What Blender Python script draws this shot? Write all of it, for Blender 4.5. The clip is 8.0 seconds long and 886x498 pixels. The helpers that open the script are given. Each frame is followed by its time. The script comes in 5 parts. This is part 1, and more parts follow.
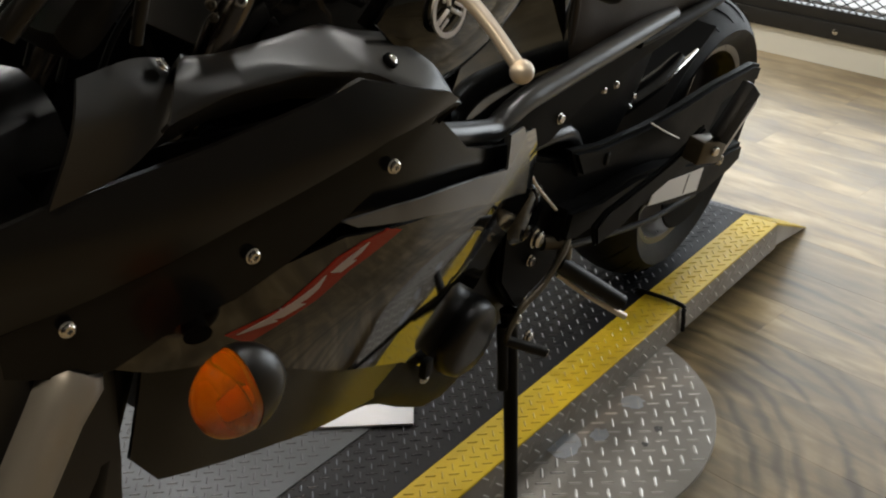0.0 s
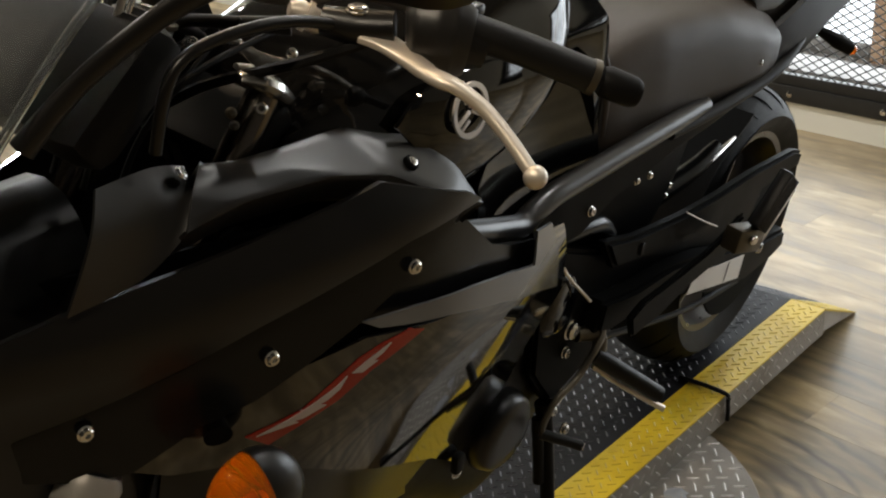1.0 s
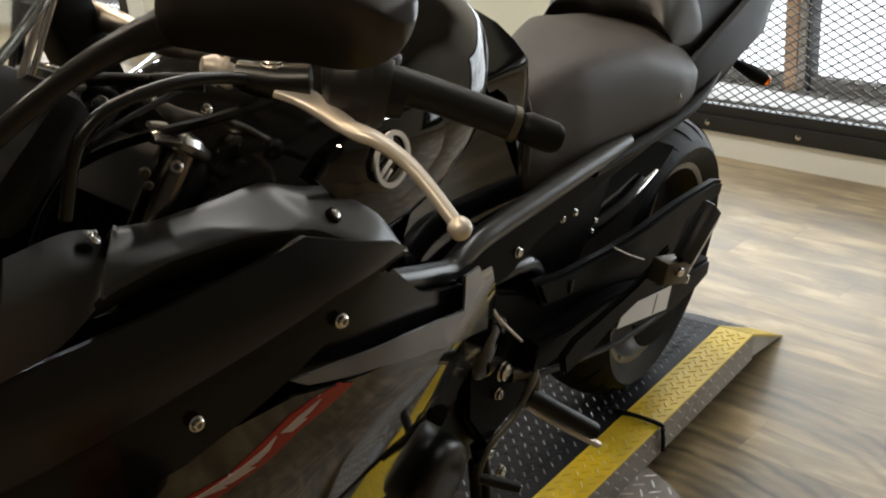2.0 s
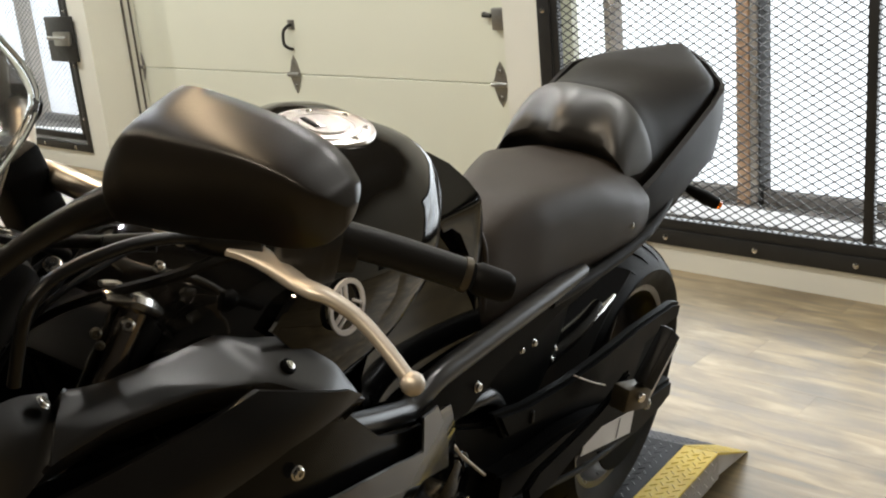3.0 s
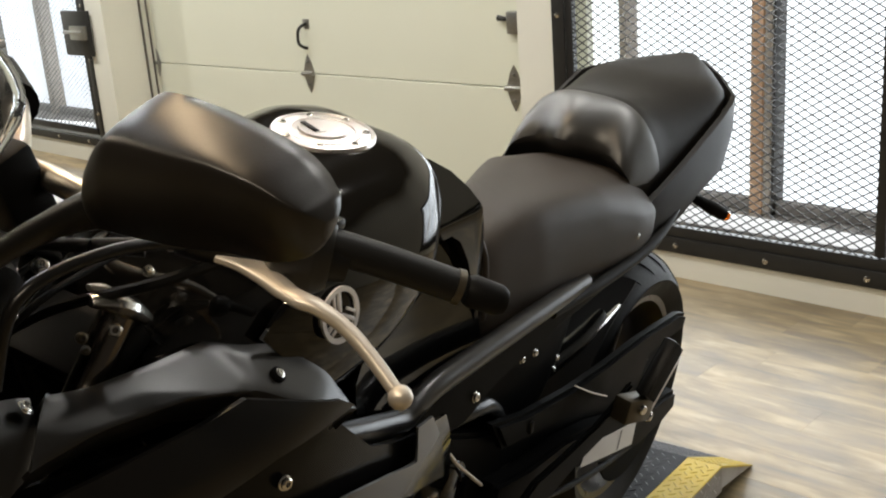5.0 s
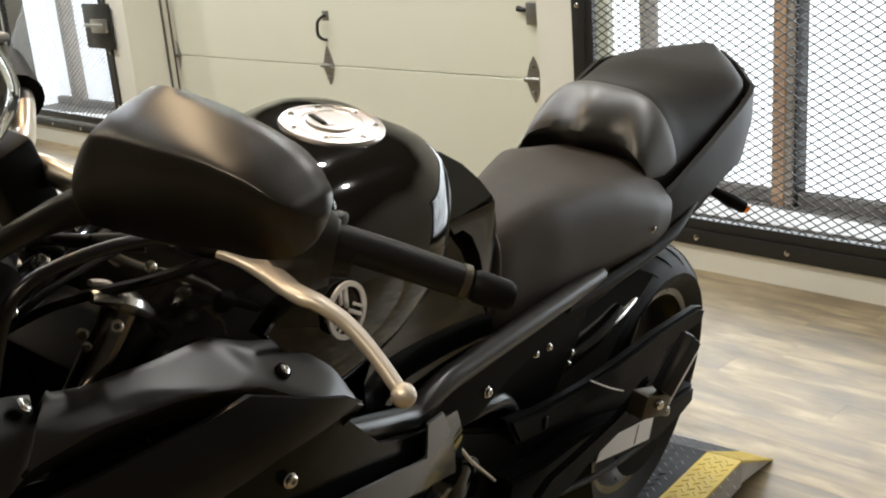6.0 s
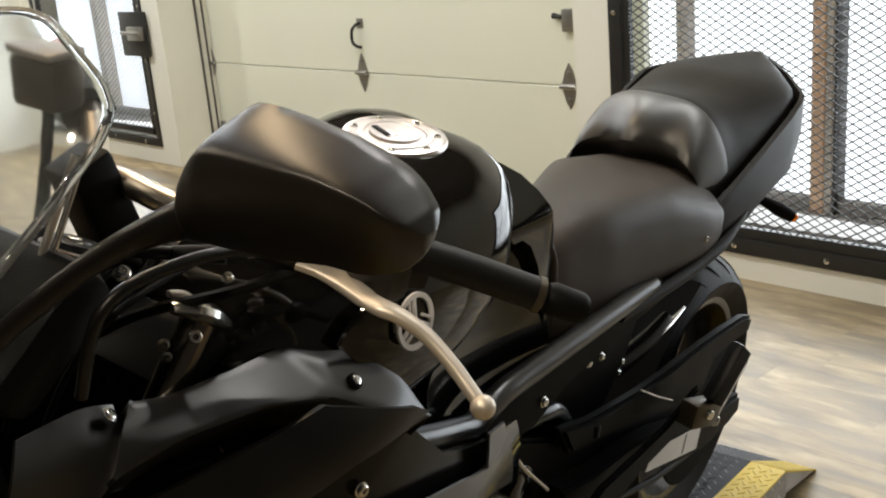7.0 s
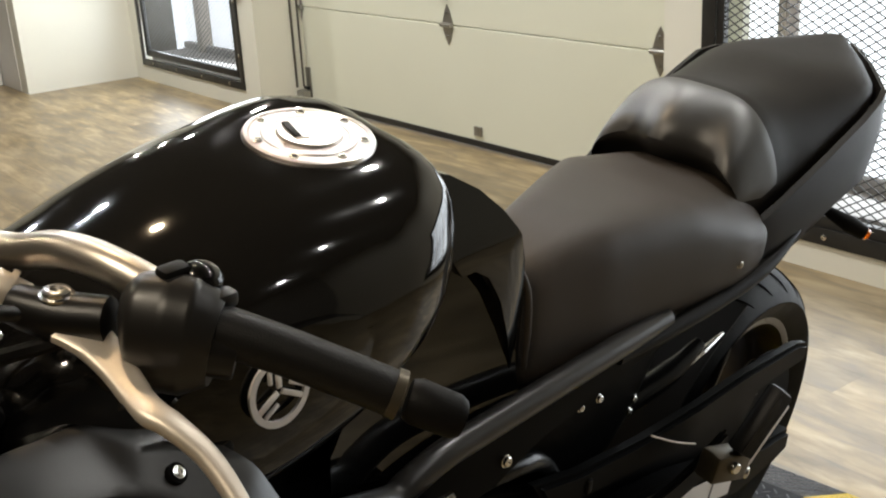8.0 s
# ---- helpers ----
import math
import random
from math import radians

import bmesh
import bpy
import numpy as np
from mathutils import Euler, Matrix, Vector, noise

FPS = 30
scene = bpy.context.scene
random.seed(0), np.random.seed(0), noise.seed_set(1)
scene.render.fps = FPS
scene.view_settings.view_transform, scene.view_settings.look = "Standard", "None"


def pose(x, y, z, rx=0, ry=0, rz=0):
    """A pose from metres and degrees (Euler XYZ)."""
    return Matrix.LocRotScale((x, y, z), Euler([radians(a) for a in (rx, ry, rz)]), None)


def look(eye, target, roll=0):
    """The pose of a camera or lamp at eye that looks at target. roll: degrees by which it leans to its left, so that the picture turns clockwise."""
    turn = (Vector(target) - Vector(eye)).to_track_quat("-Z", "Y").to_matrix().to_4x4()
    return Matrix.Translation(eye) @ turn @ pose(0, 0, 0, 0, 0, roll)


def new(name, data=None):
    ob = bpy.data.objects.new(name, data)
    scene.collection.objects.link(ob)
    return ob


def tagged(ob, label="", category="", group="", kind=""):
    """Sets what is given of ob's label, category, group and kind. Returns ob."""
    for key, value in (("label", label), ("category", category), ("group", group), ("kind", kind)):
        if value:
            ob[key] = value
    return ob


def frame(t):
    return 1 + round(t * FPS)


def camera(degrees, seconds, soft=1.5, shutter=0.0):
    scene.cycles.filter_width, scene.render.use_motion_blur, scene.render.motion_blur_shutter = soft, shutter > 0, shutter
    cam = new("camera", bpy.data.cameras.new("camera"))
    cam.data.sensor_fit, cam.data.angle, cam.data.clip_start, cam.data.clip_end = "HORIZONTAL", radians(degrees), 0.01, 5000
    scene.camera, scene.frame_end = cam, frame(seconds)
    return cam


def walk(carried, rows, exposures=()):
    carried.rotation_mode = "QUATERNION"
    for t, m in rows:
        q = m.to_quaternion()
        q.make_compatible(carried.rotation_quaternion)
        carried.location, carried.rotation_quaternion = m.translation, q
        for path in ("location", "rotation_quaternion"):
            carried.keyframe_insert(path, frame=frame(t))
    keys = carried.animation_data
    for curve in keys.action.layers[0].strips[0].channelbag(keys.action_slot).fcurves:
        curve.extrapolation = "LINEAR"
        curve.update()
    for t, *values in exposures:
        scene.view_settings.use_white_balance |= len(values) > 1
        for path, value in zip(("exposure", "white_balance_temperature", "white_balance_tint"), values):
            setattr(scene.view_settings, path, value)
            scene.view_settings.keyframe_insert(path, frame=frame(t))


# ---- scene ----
cam = camera(44.2, 8.0, soft=2.1)
PATH = [
    (0, (0.723, -0.568, 1.354), (-0.577, 0.612, 0.397), -2.9),
    (0.5, (0.734, -0.544, 1.36), (-0.623, 0.624, 0.468), -2.0),
    (1, (0.736, -0.538, 1.371), (-0.672, 0.617, 0.545), -4.3),
    (1.2, (0.729, -0.53, 1.372), (-0.644, 0.658, 0.533), -4.5),
    (2.3, (0.724, -0.517, 1.385), (-0.602, 0.789, 0.653), -4.9),
    (2.5, (0.726, -0.512, 1.392), (-0.596, 0.822, 0.706), -5.0),
    (3, (0.729, -0.507, 1.41), (-0.598, 0.865, 0.815), -5.4),
    (3.5, (0.735, -0.5, 1.411), (-0.613, 0.855, 0.822), -5.2),
    (4, (0.736, -0.495, 1.412), (-0.615, 0.855, 0.818), -5.1),
    (4.2, (0.735, -0.494, 1.413), (-0.608, 0.867, 0.826), -4.9),
    (5.3, (0.729, -0.477, 1.411), (-0.612, 0.882, 0.816), -4.0),
    (5.5, (0.731, -0.471, 1.409), (-0.594, 0.896, 0.797), -3.7),
    (6, (0.728, -0.464, 1.409), (-0.644, 0.861, 0.806), -4.7),
    (6.5, (0.713, -0.483, 1.41), (-0.703, 0.79, 0.798), -5.6),
    (7, (0.705, -0.494, 1.419), (-0.702, 0.799, 0.83), -5.0),
    (7.5, (0.68, -0.428, 1.413), (-0.761, 0.819, 0.806), -7.2),
    (7.7, (0.649, -0.345, 1.403), (-0.867, 0.816, 0.809), -5.3),
    (7.9, (0.626, -0.24, 1.406), (-0.882, 0.893, 0.741), -3.6),
    (8, (0.621, -0.197, 1.406), (-0.894, 0.927, 0.742), -3.2),
]
walk(cam, [(t, look(eye, target, roll)) for t, eye, target, roll in PATH])
# ---- world and light ----
world = bpy.data.worlds.new("world")
scene.world = world
world.use_nodes = True
wn = world.node_tree
sky = wn.nodes.new("ShaderNodeTexSky")
sky.sky_type, sky.sun_disc = "NISHITA", False
sky.sun_elevation, sky.sun_rotation = radians(40), radians(20)
wn.links.new(sky.outputs[0], wn.nodes["Background"].inputs[0])
wn.nodes["Background"].inputs[1].default_value = 0.12


def lamp(name, m, w, h, watts, colour):
    data = bpy.data.lights.new(name, "AREA")
    data.shape, data.size, data.size_y, data.energy, data.color = "RECTANGLE", w, h, watts, colour
    ob = new(name, data)
    ob.matrix_world = m
    return ob


sun_data = bpy.data.lights.new("sun", "SUN")
sun_data.energy, sun_data.angle, sun_data.color = 1.2, radians(10), (1.0, 0.95, 0.88)
sun = new("sun", sun_data)
sun.matrix_world = look((0, 0, 0), (-0.35, -1.0, -0.9))

# daylight in the two window openings, and round downlights in the ceiling
lamp("window_light_right", look((-0.5, 3.05, 0.82), (-0.7, 0, 0.2)), 2.6, 1.25, 50, (0.88, 0.95, 1.0))
lamp("window_light_left", look((-6.45, 3.05, 0.82), (-6.0, 0, 0.3)), 1.4, 1.25, 42, (0.88, 0.95, 1.0))
WHITE, WARM = (1.0, 0.98, 0.93), (1.0, 0.86, 0.66)


def downlight(x, y, watts, colour):
    spot = lamp("downlight", pose(x, y, 2.94), 0.09, 0.09, watts, colour)
    spot.data.shape = "DISK"


for k, watts in enumerate((33, 28, 21, 18, 17, 17, 17, 7, 6)):  # the close row before the back wall, dimmer towards the dark side
    downlight(-6.6 + 1.1 * k, 1.85, watts, WHITE)
for x in (-4.6, -2.3):
    downlight(x, 0.3, 18, (0.9, 0.95, 1.0))
downlight(-0.98, 0.38, 13, (1.0, 0.74, 0.46))
for x in (-2.3, 0.0, 1.1):
    downlight(x, -1.2, 22, WARM)

# ---- materials ----


def mat(name, base, rough=0.5, metal=0.0, coat=0.0, var=0.0, scale=20.0, bump=0.0, bump_scale=200.0, base2=None, rough_var=0.0, spec=0.5):
    """Principled surface with two scales of variation in colour and roughness and a fine relief."""
    m = bpy.data.materials.new(name)
    m.use_nodes = True
    nt = m.node_tree
    b = nt.nodes["Principled BSDF"]
    b.inputs["Roughness"].default_value, b.inputs["Metallic"].default_value = rough, metal
    b.inputs["Coat Weight"].default_value = coat
    b.inputs["Specular IOR Level"].default_value = spec
    b.inputs["Coat Roughness"].default_value = 0.8 * rough
    tc = nt.nodes.new("ShaderNodeTexCoord")
    big = nt.nodes.new("ShaderNodeTexNoise")
    big.inputs["Scale"].default_value, big.inputs["Detail"].default_value = scale, 6
    nt.links.new(tc.outputs["Object"], big.inputs["Vector"])
    ramp = nt.nodes.new("ShaderNodeMix")
    ramp.data_type = "RGBA"
    other = base2 or tuple(max(0, c * (1 - var)) for c in base)
    ramp.inputs["A"].default_value, ramp.inputs["B"].default_value = (*base, 1), (*other, 1)
    nt.links.new(big.outputs[0], ramp.inputs["Factor"])
    nt.links.new(ramp.outputs["Result"], b.inputs["Base Color"])
    if rough_var:
        rr = nt.nodes.new("ShaderNodeMapRange")
        rr.inputs["To Min"].default_value, rr.inputs["To Max"].default_value = max(0.02, rough - rough_var), min(1, rough + rough_var)
        nt.links.new(big.outputs[0], rr.inputs["Value"])
        nt.links.new(rr.outputs[0], b.inputs["Roughness"])
    if bump:
        fine = nt.nodes.new("ShaderNodeTexNoise")
        fine.inputs["Scale"].default_value, fine.inputs["Detail"].default_value = bump_scale, 4
        nt.links.new(tc.outputs["Object"], fine.inputs["Vector"])
        bp = nt.nodes.new("ShaderNodeBump")
        bp.inputs["Strength"].default_value, bp.inputs["Distance"].default_value = bump, 0.002
        nt.links.new(fine.outputs[0], bp.inputs["Height"])
        nt.links.new(bp.outputs[0], b.inputs["Normal"])
    return m


GLOSS = mat("gloss_black_paint", (0.004, 0.004, 0.004), 0.05, var=0.3, scale=6, spec=0.36)
TANKP = mat("tank_paint", (0.0085, 0.0076, 0.0064), 0.06, var=0.3, scale=6, spec=0.5)
SATIN = mat("satin_black_plastic", (0.006, 0.0054, 0.0048), 0.32, var=0.3, scale=12, bump=0.06, bump_scale=900, rough_var=0.05, spec=0.36)
MATTE = mat("matt_black_plastic", (0.0062, 0.0058, 0.0054), 0.5, var=0.4, scale=15, bump=0.1, bump_scale=700, rough_var=0.08, spec=0.12)
VINYL = mat("seat_vinyl", (0.045, 0.0365, 0.029), 0.46, var=0.2, scale=8, bump=0.25, bump_scale=1500, rough_var=0.06, spec=0.33)
COWL = mat("satin_cowl_paint", (0.0125, 0.0106, 0.009), 0.5, var=0.15, scale=9, bump=0.08, bump_scale=900, rough_var=0.05, spec=0.13)
BOLSTER = mat("smooth_bolster_vinyl", (0.012, 0.0112, 0.0105), 0.46, var=0.15, scale=9, bump=0.04, bump_scale=900, rough_var=0.04, spec=1.0, coat=0.45)
RUBBER = mat("tyre_rubber", (0.0045, 0.0045, 0.0043), 0.6, var=0.35, scale=25, bump=0.25, bump_scale=350, rough_var=0.1, spec=0.16)
GRIPR = mat("grip_rubber", (0.005, 0.0046, 0.0042), 0.44, var=0.3, scale=40, bump=0.2, bump_scale=900, spec=0.3)
STEEL = mat("zinc_steel", (0.8, 0.78, 0.74), 0.2, 1.0, var=0.25, scale=60, rough_var=0.1)
ALU = mat("champagne_aluminium", (0.76, 0.68, 0.58), 0.48, 0.7, var=0.15, scale=50, bump=0.08, bump_scale=500, rough_var=0.08)
SHELF = mat("smooth_cowl_plastic", (0.011, 0.0098, 0.0085), 0.35, var=0.3, scale=10, bump=0.03, bump_scale=900, rough_var=0.05, spec=0.48)
ARMB = mat("dull_black_steel", (0.0035, 0.0035, 0.0033), 0.42, var=0.4, scale=14, bump=0.03, bump_scale=600, rough_var=0.08, spec=0.02)
SOFTB = mat("soft_gloss_black", (0.006, 0.0058, 0.0056), 0.24, var=0.3, scale=8, rough_var=0.04, spec=0.2)
SLIDER = mat("cast_fork_leg", (0.36, 0.335, 0.3), 0.4, 0.3, var=0.2, scale=14, bump=0.06, bump_scale=300, rough_var=0.06)
DARKCH = mat("dark_chrome", (0.16, 0.14, 0.12), 0.16, 1.0, var=0.25, scale=30, rough_var=0.05)
FORKM = mat("fork_silver", (0.68, 0.62, 0.54), 0.36, 1.0, var=0.2, scale=20, rough_var=0.08)
CAPM = mat("brushed_cap", (0.78, 0.72, 0.68), 0.3, 1.0, var=0.1, scale=80, bump=0.1, bump_scale=600, rough_var=0.06)
FRAMEM = mat("frame_grey", (0.022, 0.021, 0.0205), 0.3, 0.1, var=0.2, scale=18, rough_var=0.06)
GLOSSM = mat("mirror_gloss_black", (0.006, 0.0055, 0.005), 0.05, var=0.2, scale=5, spec=0.85)
GREYG = mat("grey_graphic", (0.105, 0.105, 0.108), 0.16, var=0.1, scale=10)
REDG = mat("red_graphic", (0.26, 0.018, 0.010), 0.16, var=0.35, scale=14)
PALEG = mat("faded_flash", (0.42, 0.33, 0.31), 0.2, var=0.3, scale=40)
WHITEL = mat("white_label", (0.72, 0.7, 0.68), 0.4, var=0.12, scale=30)
EMBLEM = mat("emblem_white", (0.8, 0.76, 0.72), 0.3, var=0.1, scale=60)
RED = mat("red_switch", (0.5, 0.03, 0.02), 0.4, var=0.2, scale=60)
RIMM = mat("dark_bronze_rim", (0.045, 0.038, 0.03), 0.3, 0.6, var=0.3, scale=20, rough_var=0.08)
BRACKET = mat("bronze_bracket", (0.1, 0.085, 0.06), 0.4, 0.7, var=0.4, scale=60, rough_var=0.1)


def glassy(name, colour, rough=0.02, ior=1.49):
    m = bpy.data.materials.new(name)
    m.use_nodes = True
    b = m.node_tree.nodes["Principled BSDF"]
    b.inputs["Base Color"].default_value = (*colour, 1)
    b.inputs["Roughness"].default_value, b.inputs["IOR"].default_value = rough, ior
    b.inputs["Transmission Weight"].default_value = 1.0
    return m


AMBER = glassy("amber_lens", (1.0, 0.21, 0.004), 0.05)
AMBER.node_tree.nodes["Principled BSDF"].inputs["Transmission Weight"].default_value = 0.7
CLEAR = glassy("clear_screen", (0.9, 0.93, 0.95), 0.045)
CLEAR.node_tree.nodes["Principled BSDF"].inputs["Transmission Weight"].default_value = 0.975
PANE = glassy("window_pane", (0.98, 0.99, 1.0), 0.0, 1.45)

# ---- mesh helpers ----


def part(name, bm, material, parent=None, label="", smooth=True):
    me = bpy.data.meshes.new(name)
    bmesh.ops.recalc_face_normals(bm, faces=bm.faces[:])
    if smooth:
        for f in bm.faces:
            f.smooth = True
        for e in bm.edges:
            if len(e.link_faces) == 2 and e.calc_face_angle(0) > radians(38):
                e.smooth = False
    bm.to_mesh(me)
    bm.free()
    me.materials.append(material)
    ob = new(name, me)
    if parent:
        ob.parent = parent
    if label:
        ob["label"] = label
    return ob


def box(size, centre=(0, 0, 0), bevel=0.0, m=None, segs=2):
    bm = bmesh.new()
    bmesh.ops.create_cube(bm, size=1)
    bmesh.ops.scale(bm, vec=size, verts=bm.verts)
    if bevel:
        bmesh.ops.bevel(bm, geom=bm.edges[:], offset=bevel, segments=segs, profile=0.5, affect="EDGES")
    bmesh.ops.translate(bm, vec=centre, verts=bm.verts)
    if m:
        bmesh.ops.transform(bm, matrix=m, verts=bm.verts)
    return bm


def herm(x, xs, ys):
    x = min(max(x, xs[0]), xs[-1])
    d = np.gradient(np.array(ys, float), np.array(xs, float))
    i = min(max(int(np.searchsorted(xs, x)) - 1, 0), len(xs) - 2)
    h = xs[i + 1] - xs[i]
    t = (x - xs[i]) / h
    return (2 * t**3 - 3 * t * t + 1) * ys[i] + (t**3 - 2 * t * t + t) * h * d[i] + (-2 * t**3 + 3 * t * t) * ys[i + 1] + (t**3 - t * t) * h * d[i + 1]


def spline(pts, n=6):
    """Points on a smooth line through pts."""
    pts = [Vector(p) for p in pts]
    if len(pts) < 3:
        return pts
    out = []
    for i in range(len(pts) - 1):
        p0, p1, p2, p3 = pts[max(i - 1, 0)], pts[i], pts[i + 1], pts[min(i + 2, len(pts) - 1)]
        for k in range(n):
            t = k / n
            out.append(0.5 * (2 * p1 + (p2 - p0) * t + (2 * p0 - 5 * p1 + 4 * p2 - p3) * t * t + (3 * p1 - p0 - 3 * p2 + p3) * t**3))
    out.append(pts[-1])
    return out


def tube(pts, r, segs=12, n=6, flat=1.0, smooth_line=True, up=(0, 0, 1)):
    """A bar along pts; r is one radius or one for each point; flat squeezes it across up."""
    line = spline(pts, n) if smooth_line else [Vector(p) for p in pts]
    rs = [r] * len(pts) if isinstance(r, (int, float)) else list(r)
    bm = bmesh.new()
    rings = []
    for i, p in enumerate(line):
        a = line[min(i + 1, len(line) - 1)] - line[max(i - 1, 0)]
        a.normalize()
        s = a.cross(Vector(up))
        if s.length < 1e-4:
            s = a.cross(Vector((0, 1, 0)))
        s.normalize()
        t = s.cross(a)
        rad = float(np.interp(i / max(1, len(line) - 1), np.linspace(0, 1, len(rs)), rs))
        rings.append([bm.verts.new(p + rad * (math.cos(q) * s + flat * math.sin(q) * t)) for q in (2 * math.pi * k / segs for k in range(segs))])
    for a, b in zip(rings, rings[1:]):
        for k in range(segs):
            bm.faces.new((a[k], a[(k + 1) % segs], b[(k + 1) % segs], b[k]))
    bm.faces.new(rings[0])
    bm.faces.new(rings[-1][::-1])
    return bm


def revolve(profile, segs=32, m=None):
    """profile: (radius, height) along local z."""
    bm = bmesh.new()
    rings = []
    for r, z in profile:
        if r < 1e-5:
            rings.append([bm.verts.new((0, 0, z))])
        else:
            rings.append([bm.verts.new((r * math.cos(2 * math.pi * k / segs), r * math.sin(2 * math.pi * k / segs), z)) for k in range(segs)])
    for a, b in zip(rings, rings[1:]):
        for k in range(segs):
            q = [a[k % len(a)], a[(k + 1) % len(a)], b[(k + 1) % len(b)], b[k % len(b)]]
            q = list(dict.fromkeys(q))
            if len(q) > 2:
                bm.faces.new(q)
    if m:
        bmesh.ops.transform(bm, matrix=m, verts=bm.verts)
    return bm


def aim(at, way):
    """A pose at a place with local z along way."""
    return Matrix.Translation(at) @ Vector(way).to_track_quat("Z", "Y").to_matrix().to_4x4()


def bolt(at, way, r=0.006, h=0.006, dome=True):
    prof = [(0, 0), (r * 1.25, 0), (r * 1.25, h * 0.25), (r, h * 0.35), (r, h * 0.8), (r * 0.75, h), (r * 0.45, h), (r * 0.4, h * 0.55), (0, h * 0.55)]
    return revolve(prof, 14, aim(at, way))


def slab(outline, thick, m=None, bevel=0.0):
    """A plate from an outline in its local x, y; thick along z."""
    bm = bmesh.new()
    vs = [bm.verts.new((x, y, 0)) for x, y in outline]
    f = bm.faces.new(vs)
    ext = bmesh.ops.extrude_face_region(bm, geom=[f])
    bmesh.ops.translate(bm, vec=(0, 0, thick), verts=[v for v in ext["geom"] if isinstance(v, bmesh.types.BMVert)])
    if bevel:
        bmesh.ops.bevel(bm, geom=[e for e in bm.edges if abs(e.verts[0].co.z - e.verts[1].co.z) < 1e-6], offset=bevel, segments=2, affect="EDGES")
    if m:
        bmesh.ops.transform(bm, matrix=m, verts=bm.verts)
    return bm


def loft(rings, caps=True):
    bm = bmesh.new()
    vr = [[bm.verts.new(p) for p in r] for r in rings]
    n = len(vr[0])
    for a, b in zip(vr, vr[1:]):
        for k in range(n):
            bm.faces.new((a[k], a[(k + 1) % n], b[(k + 1) % n], b[k]))
    if caps:
        bm.faces.new(vr[0][::-1])
        bm.faces.new(vr[-1])
    return bm


def cloth(grid, thick=0.003):
    """A sheet through a grid of control points, smoothed, with thickness."""
    rows = [spline(r, 5) for r in grid]
    cols = list(zip(*rows))
    full = list(zip(*[spline(c, 5) for c in cols]))
    bm = bmesh.new()
    vs = [[bm.verts.new(p) for p in r] for r in full]
    for a, b in zip(vs, vs[1:]):
        for k in range(len(a) - 1):
            bm.faces.new((a[k], a[k + 1], b[k + 1], b[k]))
    return thicken(bm, thick)


def close_layers(bm, outer, inner):
    """Turns a flat outline mesh into a shell: outer and inner give each vertex its place."""
    faces = [[v.index for v in f.verts] for f in bm.faces]
    edges = [[v.index for v in e.verts] for e in bm.edges if len(e.link_faces) == 1]
    out = bmesh.new()
    a = [out.verts.new(outer(v.co)) for v in bm.verts]
    b = [out.verts.new(inner(v.co)) for v in bm.verts]
    for f in faces:
        out.faces.new([a[i] for i in f])
        out.faces.new([b[i] for i in reversed(f)])
    for i, j in edges:
        out.faces.new((a[i], a[j], b[j], b[i]))
    bm.free()
    return out


def thicken(bm, thick):
    bmesh.ops.recalc_face_normals(bm, faces=bm.faces[:])
    bmesh.ops.solidify(bm, geom=bm.faces[:], thickness=thick)
    return bm
# ---- the room ----
WALL_Y, DOOR_Y, LEFT_X = 2.965, 3.30, -7.42
CEIL = 3.0


def structure(ob, label, category):
    return tagged(ob, label, category, kind="structure")


WALLM = mat("painted_wall", (0.785, 0.772, 0.68), 0.75, var=0.08, scale=2.5, bump=0.15, bump_scale=160)
BASEM = mat("white_base", (0.78, 0.76, 0.72), 0.5, var=0.08, scale=4, bump=0.08, bump_scale=120)
CEILM = mat("unseen_ceiling_dark", (0.05, 0.05, 0.05), 0.8, var=0.06, scale=3)
DOORM = mat("door_panel_paint", (0.76, 0.765, 0.635), 0.55, var=0.06, scale=2, bump=0.12, bump_scale=90)
GALV = mat("galvanised_steel", (0.42, 0.41, 0.38), 0.38, 0.9, var=0.3, scale=70, rough_var=0.12)
IRON = mat("dark_iron", (0.035, 0.034, 0.032), 0.45, 0.4, var=0.4, scale=18, bump=0.2, bump_scale=150, rough_var=0.1)
WOODP = mat("window_post_wood", (0.8, 0.55, 0.36), 0.6, base2=(0.68, 0.43, 0.26), scale=14, bump=0.2, bump_scale=200)
SILLM = mat("worn_sill", (0.42, 0.40, 0.38), 0.7, base2=(0.2, 0.19, 0.18), scale=18, bump=0.2, bump_scale=150)
# dark tone for unseen walls, only there to dim reflections
DARKW = mat("unseen_wall_dark", (0.12, 0.115, 0.11), 0.8, var=0.2, scale=2)
FLOORM = mat("floor_under", (0.2, 0.15, 0.1), 0.7, var=0.3, scale=6)

floor = structure(part("floor", box((12.2, 12.2, 0.1), (-2.75, -2.6, -0.058)), FLOORM, smooth=False), "wood-look plank flooring, scuffed and greyed", "floor")


def wall(name, size, centre, material=WALLM, label="cream-painted plaster wall", parent=None):
    return structure(part(name, box(size, centre), material, parent, smooth=False), label, "wall")


